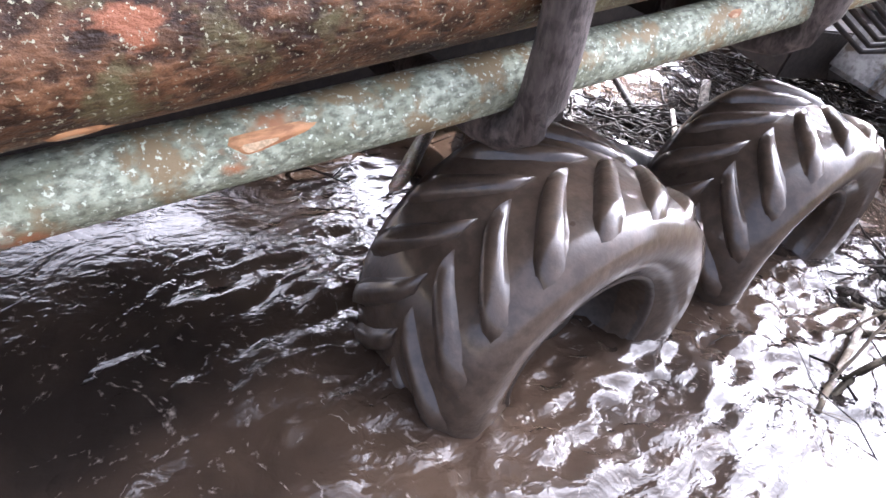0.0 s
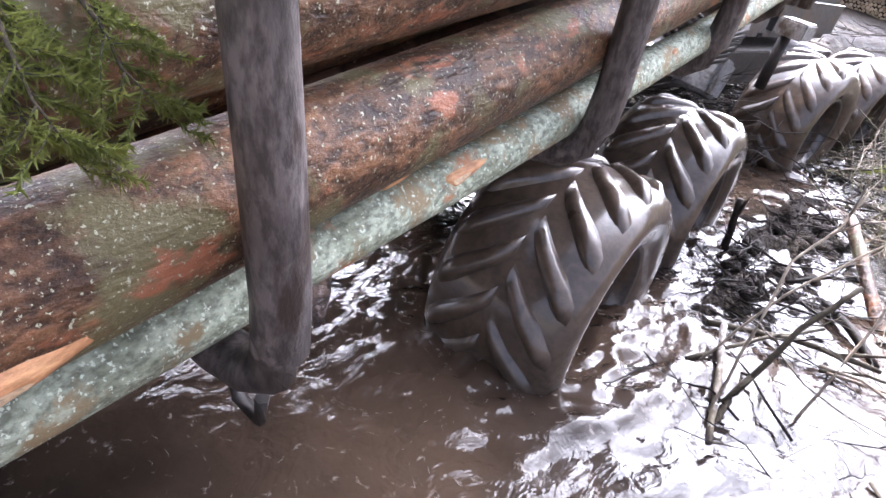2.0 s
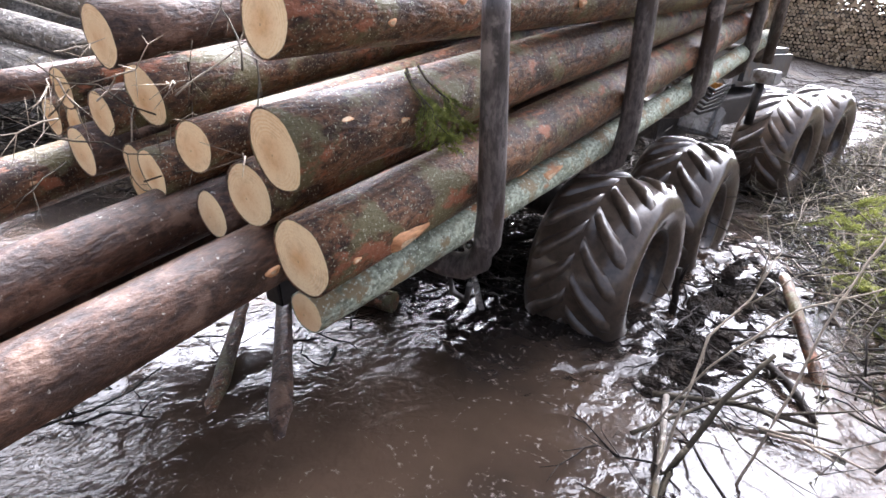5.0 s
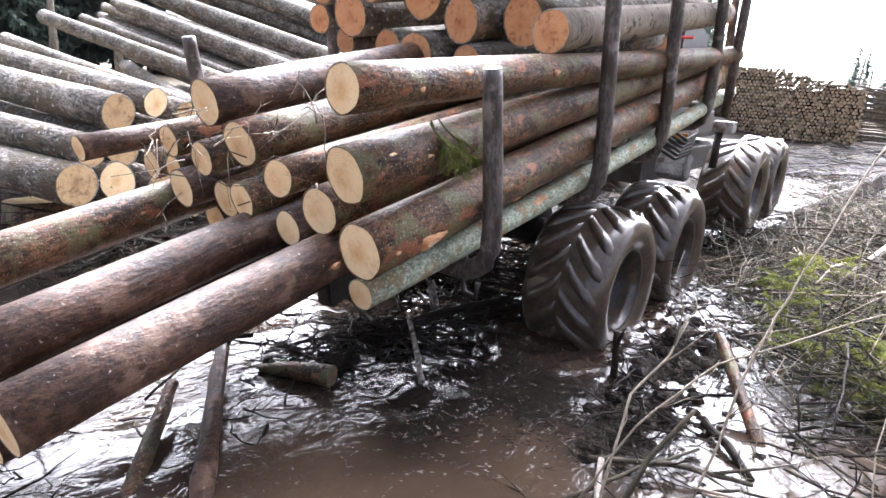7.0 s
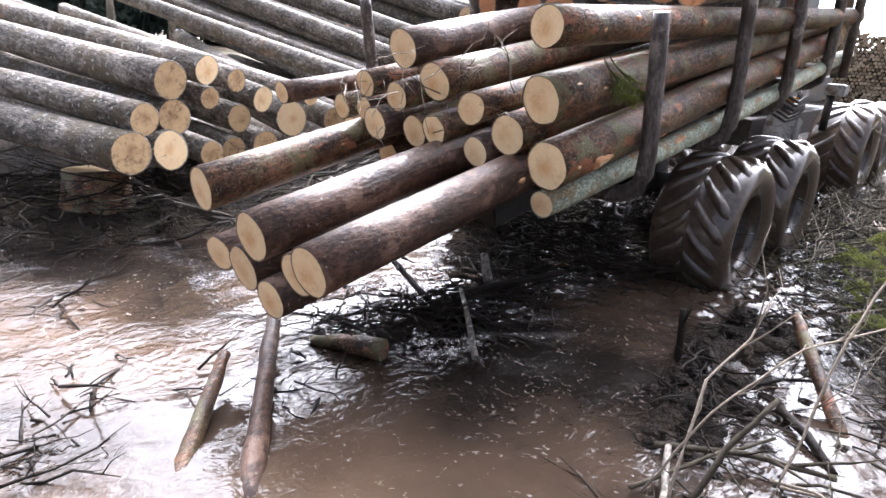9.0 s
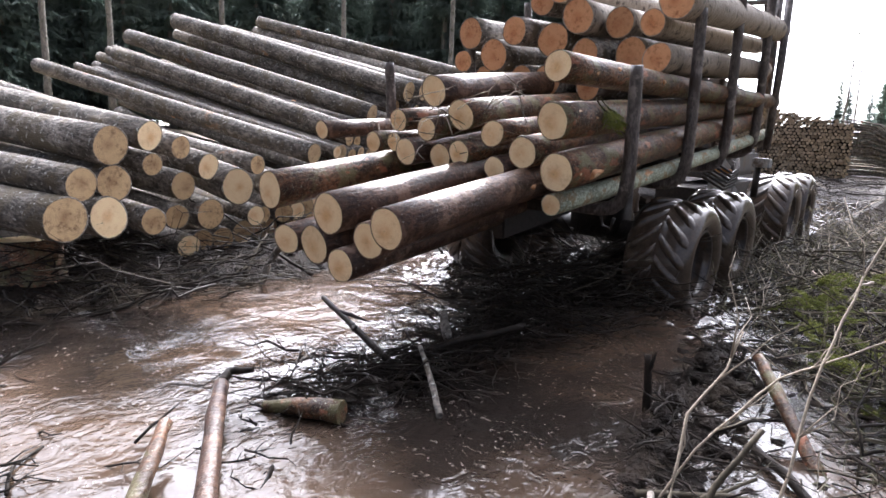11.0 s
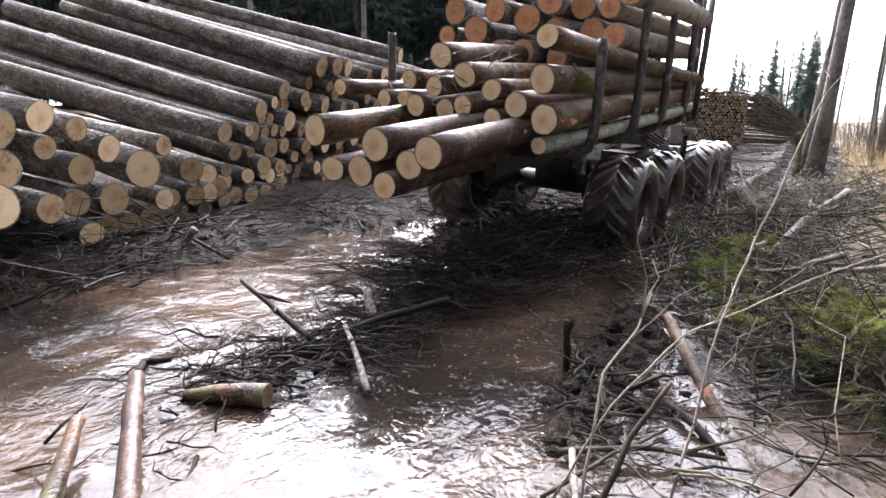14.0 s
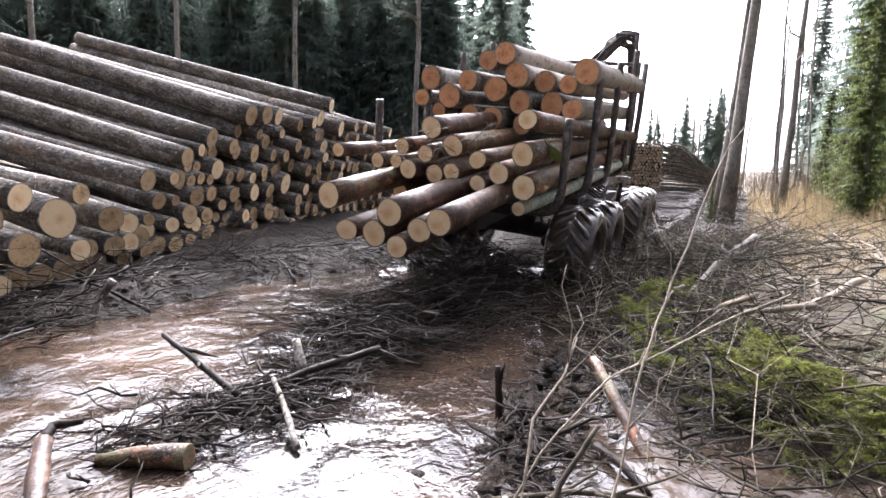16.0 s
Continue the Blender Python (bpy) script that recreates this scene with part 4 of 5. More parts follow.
stick([(-0.49, 2.52, 0.6), (-0.59, 2.33, 0.40), (-0.66, 2.15, 0.1), (-0.68, 2.1, -0.05)], 0.010, 0.016, M_TWIG, "grey forked branch standing in mud", "branch", 2, seed=4)
stick([(-0.90, 4.28, 0.33), (-0.72, 4.03, 0.22), (-0.55, 3.8, 0.1), (-0.37, 3.57, -0.05)], 0.036, 0.044, M_SPRUCE, "muddy brown trunk piece sunk in the slash", "trunk_piece", 0, seed=5)
stick([(-0.92, 2.62, 0.10), (-0.80, 2.35, 0.06), (-0.62, 1.9, 0.0)], 0.018, 0.014, M_GREY, "grey barked stick floating at the edge", "stick", 0, seed=7)
stick([(-1.38, 3.72, -0.2), (-1.39, 3.74, 0.12), (-1.42, 3.76, 0.34)], 0.030, 0.020, M_DARK_TWIG, "dark broken stub standing in the water", "stub", 1, seed=8)
stick([(-5.70, 3.74, -0.1), (-5.66, 3.82, 0.2), (-5.55, 3.92, 0.44)], 0.035, 0.04, M_GREY, "grey broken stub standing in the water", "stub", 0, seed=9)
stick([(-3.22, 1.84, 0.16), (-2.85, 1.58, 0.10), (-2.35, 1.25, 0.03), (-2.0, 1.0, -0.06)], 0.046, 0.062, M_WET_SPRUCE, "wet barkless pole lying half in the water", "pole", 0, seed=10)
stick([(-3.22, 1.84, 0.17), (-3.28, 1.93, 0.20), (-3.16, 2.02, 0.22)], 0.036, 0.016, M_DARK_TWIG, "dark crooked broken branch on a pole", "branch", 0, seed=11)
stick([(-2.96, 1.38, 0.17), (-2.75, 1.2, 0.1), (-2.5, 0.97, 0.0), (-2.35, 0.85, -0.06)], 0.034, 0.056, M_SPRUCE, "splintered brown post lying half in the water", "post", 0, seed=12)
stick([(-3.05, 2.02, 0.02), (-2.85, 2.1, 0.06), (-2.58, 2.22, 0.07)], 0.03, 0.075, M_SPRUCE, "brown broken log end floating in the puddle", "log_end", 0, seed=13)
stick([(-3.96, 3.2, 0.30), (-3.4, 3.05, 0.2), (-2.88, 2.92, 0.10)], 0.022, 0.026, M_DARK_TWIG, "dark wet stick on the debris", "stick", 2, seed=14)
stick([(-2.83, 3.16, 0.17), (-2.5, 2.9, 0.1), (-2.22, 2.67, 0.02)], 0.017, 0.021, M_GREY, "grey birch stick dipping into the water", "stick", 0, seed=15)
stick([(-2.5, 4.0, 0.22), (-2.7, 3.5, 0.18), (-2.9, 3.05, 0.1)], 0.030, 0.028, M_DARK_TWIG, "dark wet stick on the debris", "stick", 1, seed=16)
stick([(-3.02, 3.62, 0.30), (-2.85, 3.5, 0.12)], 0.034, 0.036, M_GREY, "short green-barked billet on the debris", "billet", 0, seed=17)
stick([(0.0, 5.7, 0.5), (0.5, 6.2, 0.52), (1.13, 7.6, 0.62)], 0.022, 0.040, M_PALE_TWIG, "pale barkless branch on the slash", "branch", 3, seed=18)
stick([(-0.5, 6.8, 0.35), (-0.3, 8.2, 0.55), (0.1, 10.0, 0.75)], 0.035, 0.05, M_GREY, "grey stem lying along the slash", "stem", 2, seed=19)
stick([(0.1, 5.2, 0.75), (-0.15, 5.6, 0.55), (-0.2, 6.1, 0.4)], 0.024, 0.02, M_PALE_TWIG, "pale bent branch in the slash", "branch", 1, seed=20)
stick([(-0.69, 3.51, 0.05), (-0.51, 3.37, 0.04), (-0.33, 3.18, 0.0)], 0.03, 0.0225, M_DARK_TWIG, "wet dark pole sunk in the puddle", "stick", 0, seed=210)
stick([(-1.01, 2.67, 0.04), (-0.66, 2.90, 0.07), (-0.3, 3.06, 0.05)], 0.017, 0.0128, M_TWIG, "grey barked branch lying across the puddle", "branch", 2, seed=211)
stick([(-0.3, 3.84, 0.03), (-0.10, 4.03, 0.09), (0.11, 4.15, 0.1)], 0.012, 0.0090, M_DARK_TWIG, "dark wet branch at the edge of the puddle", "branch", 2, seed=212)
stick([(-0.51, 2.8, 0.06), (-0.34, 2.85, 0.07), (-0.17, 2.85, 0.04)], 0.009, 0.0067, M_PALE_TWIG, "pale thin stick on the wet mud", "stick", 0, seed=213)
stick([(-0.47, 2.83, 0.03), (-0.24, 2.90, 0.05), (-0.01, 2.92, 0.03)], 0.008, 0.0060, M_PALE_TWIG, "pale thin stick on the wet mud", "stick", 0, seed=214)
stick([(-0.5, 2.83, 0.02), (-0.34, 2.96, 0.05), (-0.18, 3.03, 0.04)], 0.01, 0.0075, M_TWIG, "grey stick on the wet mud", "stick", 0, seed=215)
stick([(-0.93, 3.56, 0.05), (-0.78, 3.78, 0.10), (-0.62, 3.95, 0.1)], 0.012, 0.0090, M_DARK_TWIG, "dark wet branch at the edge of the puddle", "branch", 2, seed=216)
stick([(-0.93, 2.29, 0.03), (-0.77, 2.74, 0.07), (-0.6, 3.14, 0.08)], 0.011, 0.0083, M_TWIG, "grey stick on the wet mud", "stick", 0, seed=217)
for k in range(38):
    rng = random.Random(900 + k)
    x, y = rng.uniform(-0.9, 2.6), rng.uniform(4.7, 9.5)
    a = rng.uniform(0, 6.3)
    p = on_ground(x, y, rng.uniform(0.08, 0.35))
    q = on_ground(x + math.cos(a) * rng.uniform(0.6, 2.1), y + math.sin(a) * rng.uniform(0.6, 2.1), rng.uniform(0.1, 0.5))
    stick([p, p.lerp(q, 0.5) + Vector((0, 0, rng.uniform(0.02, 0.14))), q], rng.uniform(0.010, 0.02), 0.005, (M_TWIG, M_PALE_TWIG, M_DARK_TWIG)[k % 3],
          "crooked bare branch in the slash heap", "branch", 3, seed=60 + k)
for k in range(16):
    rng = random.Random(1300 + k)
    y = rng.uniform(1.2, 7.5)
    x = along(y, SHORE_Y, SHORE_L) - rng.uniform(-0.5, 1.2)
    a = rng.uniform(-0.5, 0.9)
    p = on_ground(x, y, 0.05)
    q = on_ground(x - math.cos(a) * rng.uniform(0.5, 1.6) + 0.4, y + math.sin(a) * rng.uniform(0.8, 1.8), rng.uniform(0.03, 0.3))
    stick([p, p.lerp(q, 0.5) + Vector((0, 0, 0.05)), q], rng.uniform(0.012, 0.03), 0.008, M_DARK_TWIG if k % 3 else M_TWIG,
          "muddy branch at the foot of the pile", "branch", 2, seed=90 + k)


def heap(name, label, mat, count, where, seed, r=(0.003, 0.010), size=(0.35, 1.5), flat=0.25, needles=0, leaf=None, swing=1.0):
    """Uncounted twigs, with or without needles, as one object; where(rng) gives x, y and the heap's height there."""
    rng = random.Random(seed)
    s = Sheet()
    for _ in range(count):
        x, y, h = where(rng)
        a = rng.gauss(1.1, swing)
        ln = rng.uniform(*size)
        p = on_ground(x, y, rng.uniform(0.0, h))
        d = Vector((math.cos(a), math.sin(a), rng.gauss(0.06, flat)))
        rr = rng.uniform(*r)
        pts = bent(rng, p, p + d * ln, 5, 0.07)
        s.tube(pts, [rr, rr * 0.9, rr * 0.75, rr * 0.55, rr * 0.25], 4)
        for _ in range(2):
            i = rng.randrange(1, 4)
            e = (d + Vector((rng.uniform(-1, 1), rng.uniform(-1, 1), rng.uniform(-0.3, 0.6)))).normalized()
            s.tube(bent(rng, pts[i], pts[i] + e * ln * 0.35, 3, 0.08), [rr * 0.5, rr * 0.4, rr * 0.15], 3)
        for _ in range(needles):
            i = rng.randrange(0, 4)
            q = pts[i].lerp(pts[i + 1], rng.random())
            e = (d * rng.uniform(-0.2, 0.8) + Vector((rng.uniform(-1, 1), rng.uniform(-1, 1), rng.uniform(-0.7, 0.5)))).normalized()
            w = e.cross(Vector((rng.uniform(-1, 1), rng.uniform(-1, 1), 1))).normalized()
            ll = rng.uniform(0.03, 0.085)
            s.poly((q - w * 0.005, q + w * 0.005, q + e * ll), 1)
    return tagged(new(name, s.mesh(name, [mat, leaf or mat])), label, "slash", kind="stuff")


def right_bank(rng):
    y = rng.uniform(4.4, 13) if rng.random() < 0.92 else rng.uniform(3.3, 4.6)
    x = along(y, SHORE_Y, SHORE_R) + abs(rng.gauss(0, 1.5)) + along(y, [3, 4.4, 5.5, 7], [0.75, 0.55, 0.15, -0.1])
    return x, y, 0.42 * math.exp(-((x - 0.2) ** 2) / 2.6) * along(y, [2.6, 3.6, 5, 10, 13], [0.1, 0.35, 1, 1, 0.6]) + 0.05


RIDGE_Y = [2.1, 2.6, 3.0, 3.6, 4.3, 5.4, 6.6, 9.5]
RIDGE_X = [-3.12, -2.98, -2.83, -2.78, -2.92, -2.86, -2.98, -3.4]


def mid_ridge(rng):
    y = rng.choice((rng.uniform(2.1, 4.6), rng.uniform(4, 9.5)))
    return along(y, RIDGE_Y, RIDGE_X) + rng.gauss(0, 0.2 if y < 4.3 else 0.34), y, 0.13 if y < 4 else 0.36


def tail_heap(rng):
    y = rng.uniform(4.2, 8.6)
    x = along(y, RIDGE_Y, RIDGE_X) + rng.gauss(-0.05, 0.38)
    return x, y, 0.48 * math.exp(-((x - along(y, RIDGE_Y, RIDGE_X)) / 0.5) ** 2) + 0.05


def shore_mud(rng):
    y = rng.uniform(2.7, 5.6)
    return -1.02 - 0.12 * (y - 3.5) + rng.gauss(0, 0.22), y, 0.1


def left_bank(rng):
    y = rng.uniform(0.2, 3.6)
    return along(y, SHORE_Y, SHORE_L) - rng.uniform(-0.35, 2.2), y, 0.2


def left_puddle(rng):
    x, y = rng.choice(((-3.5, 0.75), (-3.0, 0.65), (-2.93, 0.4), (-3.1, 1.05), (-2.75, 1.6), (-4.6, 1.0), (-4.9, 0.4)))
    return x + rng.gauss(0, 0.16), y + rng.gauss(0, 0.14), 0.06


def pile_foot(rng):
    y = rng.uniform(3.4, 11) if rng.random() < 0.85 else rng.uniform(0.8, 3.4)
    return along(y, SHORE_Y, SHORE_L) - abs(rng.gauss(0, 0.9)), y, 0.18


def near_edge(rng):
    y = rng.uniform(1.6, 4.2)
    return rng.uniform(-1.2, 1.2), y, 0.07


def field(rng):
    return rng.uniform(0.2, 9), rng.uniform(8, 24), 0.10


heap("twig_heap", "grey-green brushwood heaped on the bank", M_TWIG, 850, right_bank, 1, needles=18, leaf=M_DEAD_NEEDLE)
heap("twig_heap", "dark wet brushwood in the slash", M_DARK_TWIG, 800, right_bank, 2, needles=20, leaf=M_DEAD_NEEDLE)
heap("twig_heap", "pale bare twigs in the slash", M_PALE_TWIG, 220, right_bank, 3, r=(0.003, 0.007))
heap("debris", "black muddy twigs ridged between the wheel tracks", M_DARK_TWIG, 750, mid_ridge, 4, r=(0.003, 0.012), size=(0.15, 0.6), flat=0.1, swing=2.2)
heap("debris", "dark brushwood heaped where the load was dragged", M_DARK_TWIG, 620, tail_heap, 41, r=(0.003, 0.011), size=(0.4, 1.3), flat=0.22, swing=2.2)
heap("debris", "grey brushwood heaped where the load was dragged", M_TWIG, 120, tail_heap, 42, r=(0.003, 0.008), size=(0.4, 1.2), flat=0.25, swing=2.2)
heap("debris", "dark brushwood and roots on the muddy bank", M_DARK_TWIG, 240, left_bank, 44, r=(0.003, 0.014), size=(0.3, 1.2), flat=0.16, swing=2.2)
heap("debris", "pale brushwood strewn before the stump", M_TWIG, 110, left_bank, 45, r=(0.003, 0.010), size=(0.3, 1.3), flat=0.16, swing=2.2)
heap("debris", "black twigs and roots sticking out of the water", M_DARK_TWIG, 75, left_puddle, 43, r=(0.003, 0.012), size=(0.1, 0.5), flat=0.25, swing=2.2)
heap("debris", "black muddy twigs along the foot of the pile", M_DARK_TWIG, 420, pile_foot, 5, r=(0.003, 0.012), needles=10, leaf=M_DARK_TWIG, swing=2.2)
heap("debris", "pale bare twigs along the foot of the pile", M_TWIG, 70, pile_foot, 15, r=(0.003, 0.008), swing=2.2)
heap("debris", "wet twigs lying in puddles", M_DARK_TWIG, 45, near_edge, 6, size=(0.15, 0.7), flat=0.1, swing=2.2)
heap("debris", "pale twigs lying in puddles", M_TWIG, 16, near_edge, 7, size=(0.2, 0.8), flat=0.15, swing=2.2)
heap("debris", "scattered felled brushwood on the field", M_TWIG, 420, field, 8, size=(0.5, 2.0), swing=2.2)


def far_track(rng):
    return rng.uniform(-6.5, 0.5), rng.uniform(9, 40), 0.12


heap("debris", "dark trampled brushwood along the far track", M_DARK_TWIG, 420, far_track, 9, r=(0.006, 0.02), size=(0.6, 2.2), flat=0.08, swing=2.2)


def clods(name, label, count, where, seed):
    """Lumps of mud, as one object."""
    rng = random.Random(seed)
    s = Sheet()
    for _ in range(count):
        x, y, h = where(rng)
        p, r = on_ground(x, y, -0.01), rng.uniform(0.02, 0.08)
        base = len(s.v)
        for j in range(4):
            t = j / 3
            for k in range(7):
                a = 2 * math.pi * k / 7
                q = r * math.cos(t * 1.45) * rng.uniform(0.7, 1.2)
                s.v.append(p + Vector((q * math.cos(a), q * math.sin(a), r * 0.75 * math.sin(t * 1.5) * rng.uniform(0.8, 1.1) - 0.01)))
        for j in range(3):
            for k in range(7):
                a, b = base + j * 7 + k, base + j * 7 + (k + 1) % 7
                s.f.append((a, b, b + 7, a + 7))
                s.m.append(0)
        s.f.append(tuple(base + 21 + k for k in range(7)))
        s.m.append(0)
    return tagged(new(name, s.mesh(name, [M_MUD])), label, "mud", kind="stuff")


clods("mud_clods", "wet black clods of mud trodden up along the bank", 420, shore_mud, 22)
heap("debris", "black roots and twigs in the trodden mud", M_DARK_TWIG, 130, shore_mud, 46, r=(0.003, 0.011), size=(0.12, 0.5), flat=0.2, swing=2.2)
clods("mud_clods", "wet black clods of churned mud", 900, lambda g: (mid_ridge, pile_foot, right_bank, left_bank)[g.randrange(4)](g), 21)


def bough_mesh(seed, length, needles=900, fine=1.0):
    rng = random.Random(seed)
    s = Sheet()
    stem = bent(rng, (0, 0, 0), (0, length, 0.06), 6, 0.04)
    s.tube(stem, [q * fine for q in (0.009, 0.008, 0.007, 0.005, 0.004, 0.002)], 5)
    shoots = [stem]
    for k in range(16):
        i = rng.randrange(1, 5)
        p = stem[i].lerp(stem[i + 1] if i < 5 else stem[i], rng.random())
        side = rng.choice((-1, 1))
        d = Vector((side * rng.uniform(0.6, 1.0), rng.uniform(0.5, 1.0), rng.uniform(-0.45, 0.15)))
        sh = bent(rng, p, p + d * length * rng.uniform(0.2, 0.42), 4, 0.06)
        s.tube(sh, [q * fine for q in (0.004, 0.003, 0.002, 0.001)], 4)
        shoots.append(sh)
    for _ in range(needles):
        sh = rng.choice(shoots)
        i = rng.randrange(0, len(sh) - 1)
        q = sh[i].lerp(sh[i + 1], rng.random())
        d = (sh[i + 1] - sh[i]).normalized()
        e = (d * 0.7 + Vector((rng.uniform(-1, 1), rng.uniform(-1, 1), rng.uniform(-1, 0.9)))).normalized()
        w = e.cross(Vector((rng.uniform(-1, 1), rng.uniform(-1, 1), rng.uniform(-1, 1)))).normalized()
        s.poly((q - w * 0.0035 * fine, q + w * 0.0035 * fine, q + e * rng.uniform(0.02, 0.04) * fine), 1)
    return s.mesh("spruce_bough", [M_TWIG, M_NEEDLE])


BOUGHS = [bough_mesh(300 + k, 0.7, 2600) for k in range(4)]
for k, (x, y, n) in enumerate(((-0.42, 4.85, 8), (-0.12, 4.45, 9), (0.3, 4.2, 8), (0.15, 5.6, 5), (-1.3, 6.3, 3), (0.95, 4.4, 4))):
    rng = random.Random(1700 + k)
    for q in range(n):
        ob = new("spruce_bough", BOUGHS[(k + q) % 4])
        gx, gy = x + rng.gauss(0, 0.2), y + rng.gauss(0, 0.2)
        ob.matrix_basis = Matrix.Translation(on_ground(gx, gy, rng.uniform(0.12, 0.42))) @ Euler((rng.gauss(-0.1, 0.3), rng.gauss(0, 0.4), rng.uniform(-2.8, 0.6))).to_matrix().to_4x4()
        tagged(ob, "fresh green spruce bough cut off on the slash", "bough", "green boughs on the bank")

# a green bough and thin twigs caught in the load
HANGING = bough_mesh(312, 0.26, 2300, 0.55)
for x, y, z, turn in ((1.01, 0.56, 1.905, -108), (1.02, 0.61, 1.905, -80), (1.03, 0.53, 1.90, -92)):
    ob = tagged(new("spruce_bough", HANGING), "green spruce bough hanging between the logs", "bough")
    load.append((ob, Matrix.Translation((x, y, z)) @ pose(0, 0, 0, 0, 0, turn) @ pose(0, 0, 0, -58, 0, 0)))
for k in range(28):
    rng = random.Random(2000 + k)
    s = Sheet()
    a = Vector((rng.uniform(-0.9, 0.9), rng.uniform(-0.25, 0.3), rng.uniform(1.45, 1.95)))
    b = a + Vector((rng.uniform(-0.5, 0.5), rng.uniform(-0.35, 0.5), rng.uniform(-0.35, 0.3)))
    pts = bent(rng, a, b, 6, 0.035)
    s.tube([p - a for p in pts], [0.004, 0.0037, 0.0033, 0.003, 0.002, 0.001], 4)
    for _ in range(5):
        i = rng.randrange(1, 5)
        d = Vector((rng.uniform(-1, 1), rng.uniform(-1, 0.4), rng.uniform(-1, 0.6))) * 0.16
        s.tube([pts[i] - a, pts[i] - a + d * 0.6, pts[i] - a + d], [0.002, 0.0016, 0.001], 3)
    ob = tagged(new("twig", s.mesh("twig", [M_TWIG if k % 2 else M_PALE_TWIG])), "thin bare twig caught between the log ends", "twig", "twigs in the load")
    load.append((ob, Matrix.Translation(a)))

# ---------------------------------------------------------------- far stacks
def pulp_stack():
    s = Sheet()
    rng = random.Random(77)
    for j in range(24):
        for i in range(44):
            if j > 22 - max(0, i - 18) * 0.22 - rng.random() * 0.8:
                continue
            r = rng.uniform(0.072, 0.1)
            x, z = i * 0.185 + (j % 2) * 0.09 + rng.uniform(-0.015, 0.015), 0.1 + j * 0.165 + rng.uniform(-0.025, 0.025)
            s.tube([(x, rng.uniform(-0.22, 0.22), z), (x + rng.uniform(-0.09, 0.09), 3.0, z + rng.uniform(-0.09, 0.09))], [r, r], 9, 0, 1)
    # added dark blocks inside: they shut out the sky and stand for shaded gaps
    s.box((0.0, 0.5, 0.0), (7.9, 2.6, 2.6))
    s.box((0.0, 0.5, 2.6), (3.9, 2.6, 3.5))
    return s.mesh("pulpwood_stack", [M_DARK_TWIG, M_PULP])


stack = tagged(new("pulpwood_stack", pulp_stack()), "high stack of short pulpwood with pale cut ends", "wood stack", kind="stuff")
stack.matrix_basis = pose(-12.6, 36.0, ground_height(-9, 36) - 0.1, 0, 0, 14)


def pole_stack():
    s = Sheet()
    rng = random.Random(78)
    for j in range(26):
        for i in range(3):
            z = 0.1 + j * 0.14 + rng.uniform(-0.03, 0.03)
            ln = 9.5 * (1 - j / 40)
            x0 = rng.uniform(-0.3, 0.3) + j * 0.12
            s.tube([(x0, i * 0.3, z), (x0 + ln * 0.5, i * 0.3, z - 0.35 * j / 26), (x0 + ln, i * 0.3, z * (0.45) + 0.05)], [0.066, 0.056, 0.042], 6)
    return s.mesh("pole_stack", [M_GREY])


poles = tagged(new("pole_stack", pole_stack()), "stack of thin grey poles seen from the side", "wood stack", kind="stuff")
poles.matrix_basis = pose(-9.6, 48.0, ground_height(-5, 48) - 0.1, 0, 0, -4)

# ---------------------------------------------------------------- trees
def spruce_meshes(seed, h, spread, leaf, sprays=6, bare=0.06, bulk=1.0):
    rng = random.Random(seed)
    t = Sheet()
    t.tube([(0, 0, -0.3), (0.02 * h * 0.1, 0, h * 0.35), (0, 0, h * 0.7), (0, 0, h)], [h * 0.013, h * 0.010, h * 0.006, 0.01], 8)
    s = Sheet()
    z = h * bare
    while z < h * 0.985:
        k = 1 - z / h
        ln = spread * (k ** 0.8) * rng.uniform(0.75, 1.1) + 0.12
        for b in range(rng.randrange(7, 10)):
            a = rng.uniform(0, 2 * math.pi)
            l2 = ln * rng.uniform(0.6, 1.1)
            d = Vector((math.cos(a), math.sin(a), 0))
            side = Vector((-d.y, d.x, 0))
            for i in range(sprays):
                u = (i + rng.uniform(0.1, 1.0)) / sprays
                p = Vector((0, 0, z)) + d * l2 * u + Vector((0, 0, -0.32 * l2 * u * u + 0.10 * l2 * u)) + side * rng.gauss(0, 0.12 * l2 * u + 0.02)
                w = (0.12 + 0.15 * l2 * (1.05 - u)) * rng.uniform(0.6, 1.4) * bulk
                out = (d + side * rng.uniform(-0.8, 0.8)).normalized()
                across = Vector((-out.y, out.x, rng.uniform(-0.3, 0.3)))
                s.poly((p - across * w * 0.22, p + across * w * 0.22, p + out * w * 1.2 + Vector((0, 0, -w * rng.uniform(0.1, 0.8)))))
                s.poly((p + out * w * 0.2, p - out * w * 0.16, p + side * rng.uniform(-0.3, 0.3) * w + Vector((0, 0, -w * rng.uniform(0.6, 1.2)))))
        z += h * 0.018 * rng.uniform(0.8, 1.3) + 0.02
    return t.mesh("trunk", [M_TRUNK]), s.mesh("crown", [leaf], False)


KINDS = {"old": [spruce_meshes(400 + k, 17, 3.8, M_HAZED_FOREST, sprays=11, bare=0.08, bulk=1.75) for k in range(4)],
         "young": [spruce_meshes(420 + k, 8, 1.35, M_YOUNG, sprays=12, bare=0.02) for k in range(3)]}


def tree(kind, k, x, y, size, label, group):
    top = tagged(new("spruce_tree"), label, "tree", group)
    t, c = KINDS[kind][k % len(KINDS[kind])]
    part("trunk", t, top)
    part("crown", c, top, "needle foliage")
    top.matrix_basis = Matrix.Translation((x, y, ground_height(x, y) - 0.05)) @ Matrix.Rotation(k * 2.4, 4, 'Z') @ Matrix.Diagonal((size, size, size, 1))


